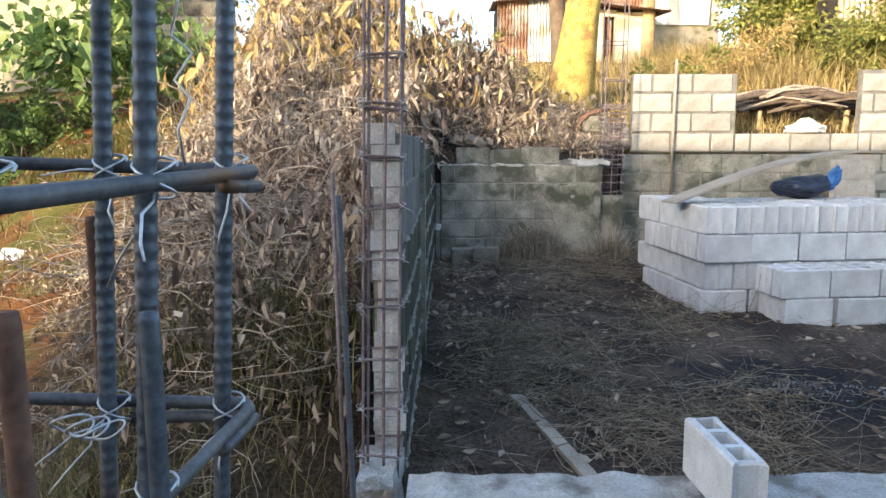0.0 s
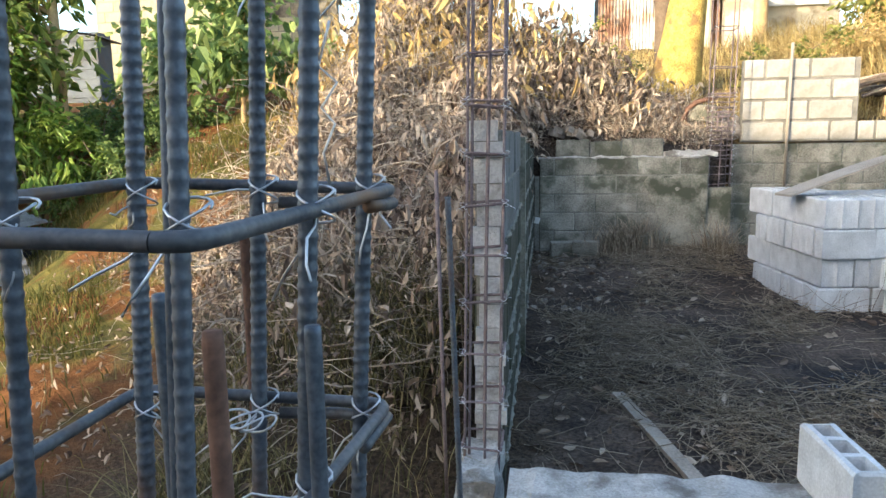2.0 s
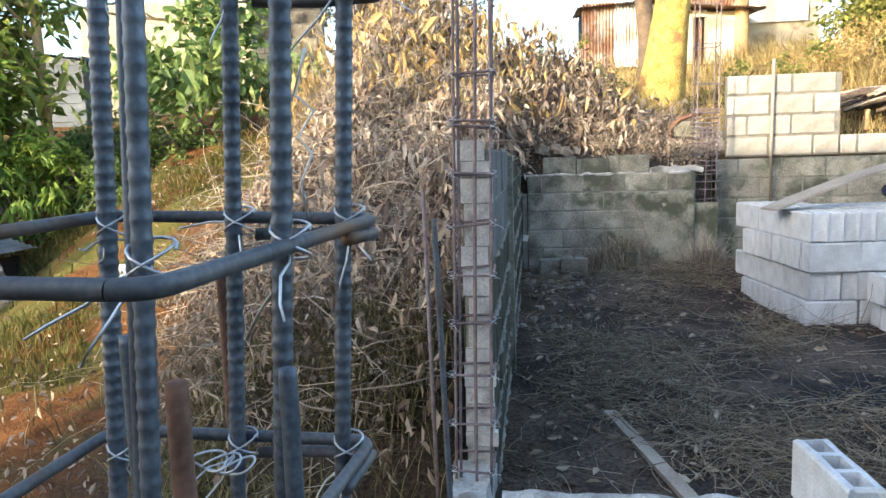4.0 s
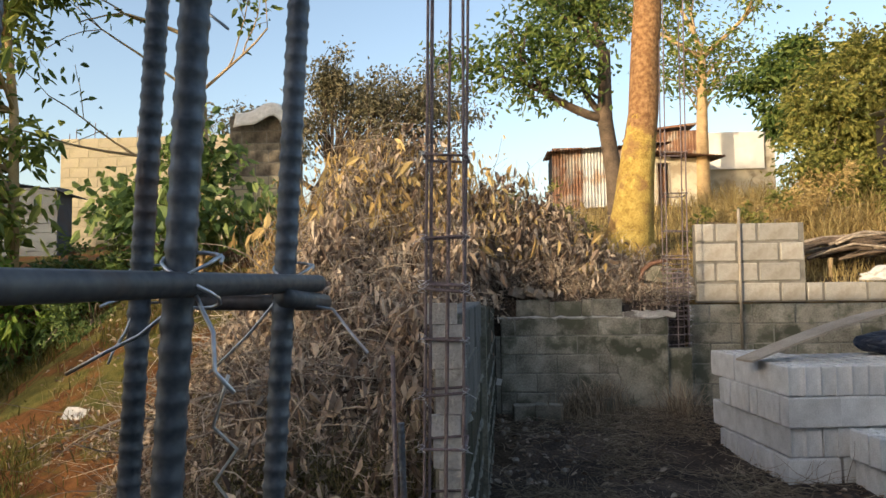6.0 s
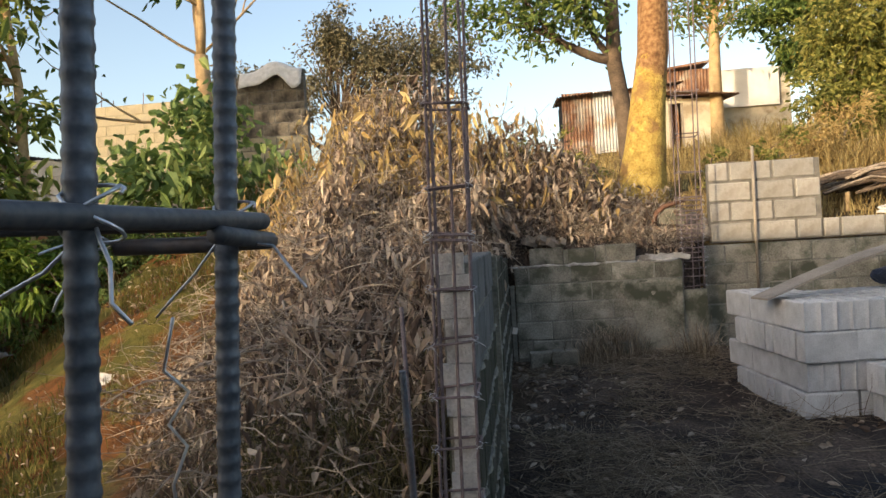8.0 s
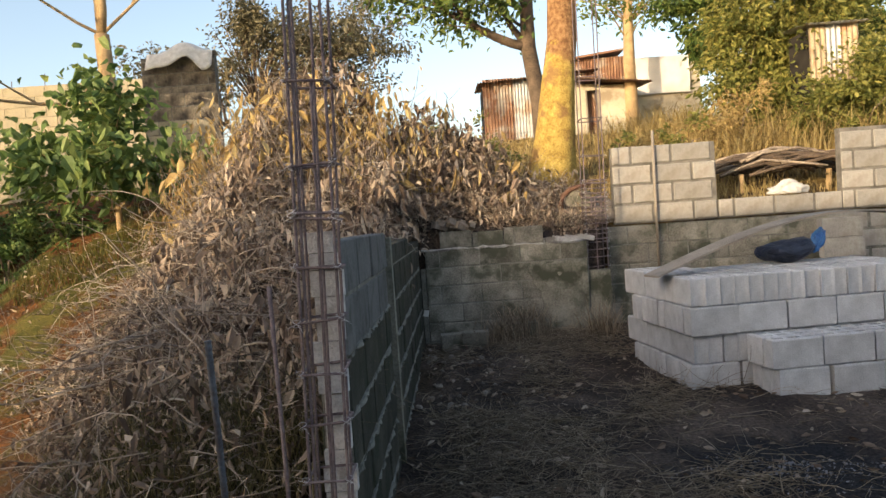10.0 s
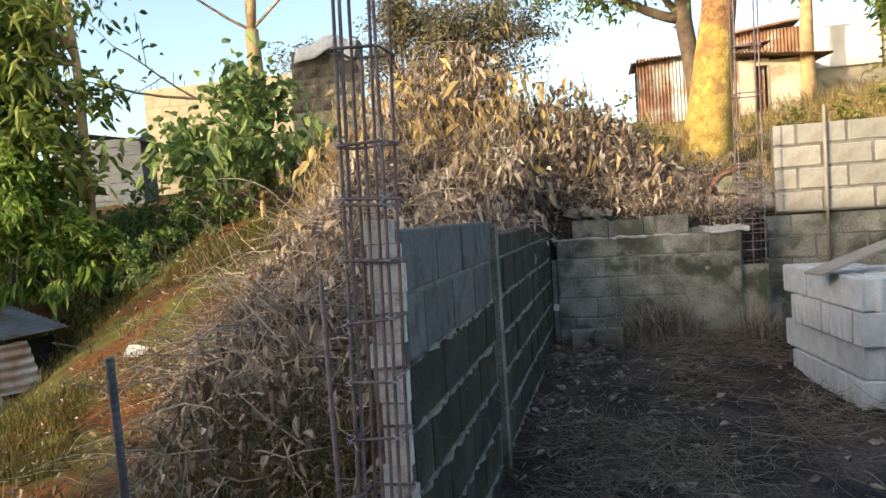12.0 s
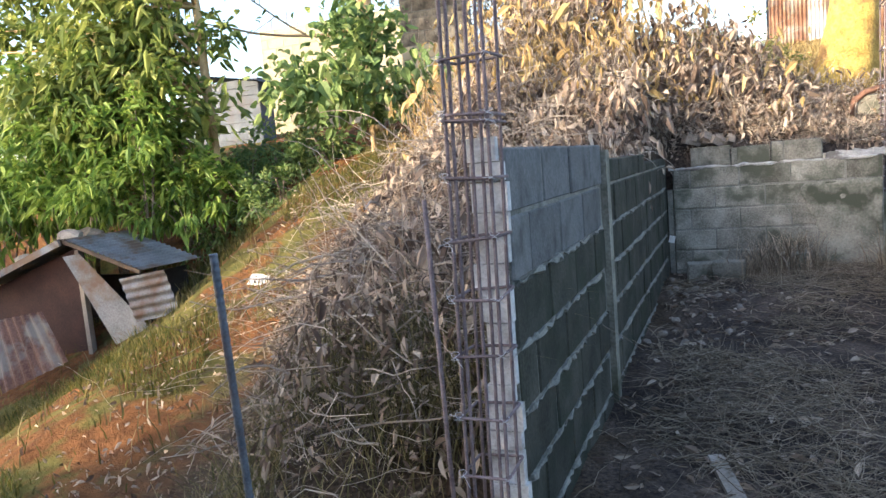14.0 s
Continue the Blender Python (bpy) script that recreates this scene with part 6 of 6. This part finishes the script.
def build_low_hut():
    hut = thing("low_hut", "low dark hut of rusty corrugated sheets with stones on the roof", "hut", at=(-6.15, 5.85, -0.75))
    ax, az = 0.0, 1.67
    rx, rz = 0.98, 1.34
    lx, lz = -1.6, 1.16
    d = 0.85
    put("gable", Geo().add([(lx + 0.1, 0.04, -0.3), (0.02, 0.04, -0.3), (0.02, 0.04, az - 0.06), (lx + 0.1, 0.04, lz - 0.02), (lx + 0.1, 0.07, -0.3), (0.02, 0.07, -0.3), (0.02, 0.07, az - 0.06), (lx + 0.1, 0.07, lz - 0.02)],
                           [(0, 1, 2, 3), (7, 6, 5, 4), (0, 4, 5, 1), (1, 5, 6, 2), (2, 6, 7, 3), (3, 7, 4, 0)]), TIN_RED, hut, "red metal gable, its colour darkened to stand for shade")
    # near-black boards put in for the shade within the hut
    put("shade_backing", Geo().box(-1.5, 0.9, 0.6, 0.64, -0.2, 1.2).box(0.84, 0.88, 0.05, 0.66, -0.1, 1.28), SHADE_FILL, hut)
    right = math.degrees(math.atan2(az - rz, rx - ax))
    left = math.degrees(math.atan2(az - lz, ax - lx))
    put("roof_sheet", placed(corrugated(1.12, d), pose((ax + rx) / 2 + 0.02, d / 2 - 0.12, (az + rz) / 2 + 0.02, 0, right, 0)), HUT_TIN, hut)
    put("roof_sheet", placed(corrugated(1.8, d), pose((ax + lx) / 2 - 0.05, d / 2 - 0.15, (az + lz) / 2 + 0.02, 0, -left, 0)), HUT_TIN, hut)
    put("fascia", Geo().box(-0.85, 0.85, -0.015, 0.015, -0.035, 0.035, pose((ax + lx) / 2, -0.2, (az + lz) / 2, 0, -left, 0)), HUT_TIN, hut)
    put("fascia", Geo().box(-0.54, 0.54, -0.012, 0.012, -0.02, 0.02, pose((ax + rx) / 2 + 0.02, -0.14, (az + rz) / 2, 0, right, 0)), BARK_DARK, hut)
    put("post", Geo().box(-0.03, 0.03, -0.03, 0.03, -0.2, az - 0.1, pose(0.03, 0.0, 0.0)), WOOD, hut)
    put("loose_sheet", sheet_quad((0.0, -0.18, 1.52), (0.17, -0.12, 1.54), (0.87, 0.04, 0.72), (0.53, -0.12, 0.56)), HUT_TIN, hut, "flat grey metal sheet leaning from the hut")
    put("loose_sheet", sheet_quad((0.76, -0.17, 1.27), (0.92, -0.17, 0.82), (1.34, 0.0, 0.88), (1.2, 0.0, 1.33), 5, 0.012), HUT_TIN, hut, "short pale corrugated sheet hung at the corner")
    put("loose_sheet", sheet_quad((-0.75, -0.62, 0.9), (-0.05, -0.48, 1.0), (0.28, -0.5, 0.48), (-0.4, -0.78, 0.2), 7, 0.014), HUT_RUST, hut, "rusty corrugated sheet leaning on the hut")
    rr = random.Random(5)
    for i in range(7):
        bm = bmesh.new()
        bmesh.ops.create_icosphere(bm, subdivisions=2, radius=1)
        s = rr.uniform(0.08, 0.15)
        x = rr.uniform(-1.0, -0.1)
        for v in bm.verts:
            k = 1 + 0.4 * noise.noise(v.co * 1.6 + Vector((i * 7, 0, 0)))
            v.co = Vector((v.co.x * s * 1.3 * k, v.co.y * s * k, v.co.z * s * 0.7 * k))
        me = bpy.data.meshes.new("stone")
        bm.to_mesh(me)
        bm.free()
        ob = put("roof_stone", me, STONE)
        ob.location = (-6.15 + x, 5.85 + rr.uniform(0.05, 0.5), -0.75 + az + (az - lz) / (ax - lx) * (x - ax) + s * 0.5 + 0.03)
        tagged(ob, "rough stone weighing down the hut's metal roof", "stone", group="roof stones")


build_low_hut()


def build_sheds():
    shed = thing("tin_shed", "shed of rusty corrugated sheets on the bank", "shed", at=(1.2, 17.6, 2.8))
    for i, (x, w, mat, lab) in enumerate(((0.35, 0.75, TIN_RUST, ""), (1.05, 0.7, TIN_GREY, "pale grey corrugated sheet"), (1.75, 0.7, TIN_RUST, ""), (2.4, 0.7, TIN_RUST, ""))):
        put("wall_sheet", placed(corrugated(w, 2.1, amp=0.015), pose(x, 0.01 * (i % 2), 1.05, 90, 0, 0)), mat, shed, lab)
    # near-black box in place of the shed's shaded inside
    put("wall_core", Geo().box(0.0, 2.75, 0.06, 2.0, 0, 2.05), SHADE_FILL, shed)
    put("roof", placed(corrugated(3.0, 2.3, amp=0.015), pose(1.35, 0.9, 2.14, 4, -3, 0)), TIN_RUST, shed)
    small = thing("tin_shed", "small shed of weathered pale tin among the bushes", "shed", at=(5.5, 10.3, 1.9))
    for i in range(3):
        put("wall_sheet", placed(corrugated(0.26, 2.0, amp=0.012), pose(0.12 + 0.23 * i, 0.008 * (i % 2), 1.0, 90, 0, 0)), TIN_GREY if i == 1 else TIN_PALE, small)
    put("wall_core", Geo().box(0.0, 0.7, 0.04, 0.6, 0, 1.95), SHADE_FILL, small)
    put("roof", placed(corrugated(0.9, 0.9, amp=0.012), pose(0.35, 0.3, 2.03, 5, 0, 0)), TIN_GREY, small)
    hut = thing("plastered_shed", "small cream plastered shed with an open doorway and rusty roof", "shed", at=(3.38, 17.4, 2.52))
    put("wall", Geo().box(0.0, 0.28, 0, 0.12, 0, 2.05).box(0.62, 1.55, 0, 0.12, 0, 2.0).box(0.28, 0.62, 0, 0.12, 1.9, 2.05).box(1.45, 1.55, 0.12, 1.8, 0, 1.95), rough_cream, hut)
    # near-black panel standing for the shade beyond the open doorway
    put("doorway", Geo().box(0.28, 0.62, 0.5, 0.54, 0, 1.9), SHADE_FILL, hut)
    put("door_frame", Geo().box(0.28, 0.32, -0.02, 0.1, 0, 1.9).box(0.58, 0.62, -0.02, 0.1, 0, 1.9), WOOD, hut)
    put("roof", placed(corrugated(2.1, 2.4, amp=0.02), pose(0.75, 0.7, 2.14, 4, 6, 0)), TIN_RUST, hut)
    up = thing("upper_shed", "rusty tin upper wall with a large white board", "shed", at=(3.5, 18.6, 2.85))
    put("wall_sheet", placed(corrugated(1.7, 1.3, amp=0.015), pose(0.75, 0, 1.95, 90, 0, 0)), TIN_RUST, up)
    put("roof", Geo().box(0.0, 1.7, -0.2, 1.0, 2.55, 2.6, pose(0, 0, 0, 0, -6, 0)), TIN_RUST, up)
    put("white_panel", Geo().box(1.65, 3.1, -0.1, -0.05, 1.55, 2.5), WHITE, up, "large plain white board")
    put("lower_wall", Geo().box(1.65, 3.4, 0.0, 0.15, 0.0, 2.5), rough_cream, up)
    put("wall_core", Geo().box(0.0, 3.3, 0.16, 1.5, 0.0, 2.4), WOOD, up)


rough_cream = rough_mat("cream_plaster", (0.52, 0.47, 0.36), (0.74, 0.69, 0.57), 3, 60, 0.9, 0.3, vary=0.05, stain=(0.36, 0.3, 0.22), stain_scale=1.5)
build_sheds()


def build_firewood():
    rack = thing("firewood_rack", "low rack heaped with dry branches on wooden posts", "firewood rack", at=(3.85, 7.95, 1.5))
    for x in (-0.45, 0.5, 1.1):
        for y in (-0.15, 0.35):
            put("post", Geo().tube([(x, y, -0.1), (x + 0.02, y, 0.25)], 0.03, 8), BARK_PALE, rack)
    rr = random.Random(9)
    for i in range(46):
        x0, y0, z0 = rr.uniform(-0.9, 0.1), rr.uniform(-0.25, 0.5), 0.25 + rr.uniform(0, 0.16)
        ln = rr.uniform(0.6, 1.4)
        a = rr.uniform(-0.25, 0.25)
        pts = [(x0 + ln * t, y0 + a * ln * t + 0.03 * math.sin(5 * t + i), z0 + rr.uniform(-0.03, 0.03) + 0.1 * math.sin(math.pi * t)) for t in np.linspace(0, 1, 6)]
        put("branch", Geo().tube(pts, rr.uniform(0.01, 0.028), 6), BARK_DARK if i % 2 else TWIG, rack, smooth=True)


build_firewood()


def build_debris():
    rr = random.Random(13)
    # pale forked stump and clods on the bank edge
    g = Geo()
    g.tube([(1.06, 7.12, 1.3), (1.03, 7.12, 1.42), (0.93, 7.16, 1.56), (0.84, 7.2, 1.72)], [0.05, 0.045, 0.035, 0.02], 8)
    g.tube([(1.02, 7.2, 1.4), (1.14, 7.15, 1.44), (1.24, 7.12, 1.4)], [0.04, 0.035, 0.02], 8)
    tagged(put("stump", g, BARK_PALE, smooth=True), "pale forked stump lying on the edge of the bank", "stump")
    for i in range(16):
        bm = bmesh.new()
        bmesh.ops.create_icosphere(bm, subdivisions=3, radius=1)
        s = rr.uniform(0.05, 0.13)
        x, y = rr.uniform(0.9, 2.0), rr.uniform(7.12, 7.6)
        if i == 0:
            s, x, y = 0.17, 1.52, 7.5
        for v in bm.verts:
            k = 1 + 0.4 * noise.noise(v.co * 1.5 + Vector((i * 5, 1, 0)))
            v.co = Vector((v.co.x * s * 1.3 * k, v.co.y * s * k, v.co.z * s * 0.75 * k))
        me = bpy.data.meshes.new("stone")
        bm.to_mesh(me)
        bm.free()
        ob = put("stone", me, STONE)
        ob.location = (x, y, ground_z(x, y) + s * 0.35)
        tagged(ob, "rough brown stone on the edge of the bank", "stone", group="bank stones")
    # bent rusty strip round a pale block on the bank edge
    pts = [(1.36, 7.2, 1.42), (1.35, 7.2, 1.56), (1.37, 7.2, 1.64), (1.45, 7.2, 1.7), (1.56, 7.2, 1.73), (1.66, 7.22, 1.75)]
    tagged(put("iron_strip", Geo().tube(pts, [0.022, 0.024, 0.026, 0.026, 0.024, 0.015], 8), RUST, smooth=True), "bent rusty iron strip on the edge of the bank", "scrap iron")
    ob = new("block_piece", block_mesh(0.26, 0.1, 0.17, BLOCK_OLD, 5))
    ob.matrix_world = pose(1.53, 7.24, 1.6, 6, 4, -12)
    tagged(ob, "old broken block propped on the edge of the bank", "concrete block")
    # ash and charcoal flakes of a burnt-out fire
    n = 500
    p = np.array([1.75, 3.25]) + RNG.normal(size=(n, 2)) * np.array([0.22, 0.13])
    pos = np.array([(x, y, ground_z(x, y) + 0.006) for x, y in p])
    al = RNG.normal(size=(n, 3)) * np.array([1, 1, 0.3])
    me = leaf_mesh("ash_flakes", pos, al, RNG.uniform(0.005, 0.02, n), 0.8, 0.0, ASH, 0.1)
    tagged(put("ash", me, None), "grey ash flakes of a burnt-out fire on the soil", "ash", kind="stuff")
    # rubble at the corner of the plot
    for i in range(44):
        s = rr.uniform(0.01, 0.032)
        x, y = rr.uniform(-0.06, 0.5), rr.uniform(4.6, 6.6)
        ob = new("stone", STONE_MESHES[i % 4])
        ob.matrix_world = pose(x, y, ground_z(x, y) + s * 0.3, rr.uniform(0, 60), rr.uniform(0, 60), rr.uniform(0, 360)) @ Matrix.Scale(s, 4)
        tagged(ob, "small stone lying on the dark soil", "stone", group="plot stones")


STONE_MESHES = []
for i in range(4):
    bm = bmesh.new()
    bmesh.ops.create_icosphere(bm, subdivisions=2, radius=1)
    for v in bm.verts:
        k = 1 + 0.45 * noise.noise(v.co * 1.3 + Vector((i * 9, 2, 0)))
        v.co = Vector((v.co.x * 1.3 * k, v.co.y * k, v.co.z * 0.7 * k))
    me = bpy.data.meshes.new("small_stone")
    bm.to_mesh(me)
    bm.free()
    me.materials.append(STONE)
    STONE_MESHES.append(me)
build_debris()
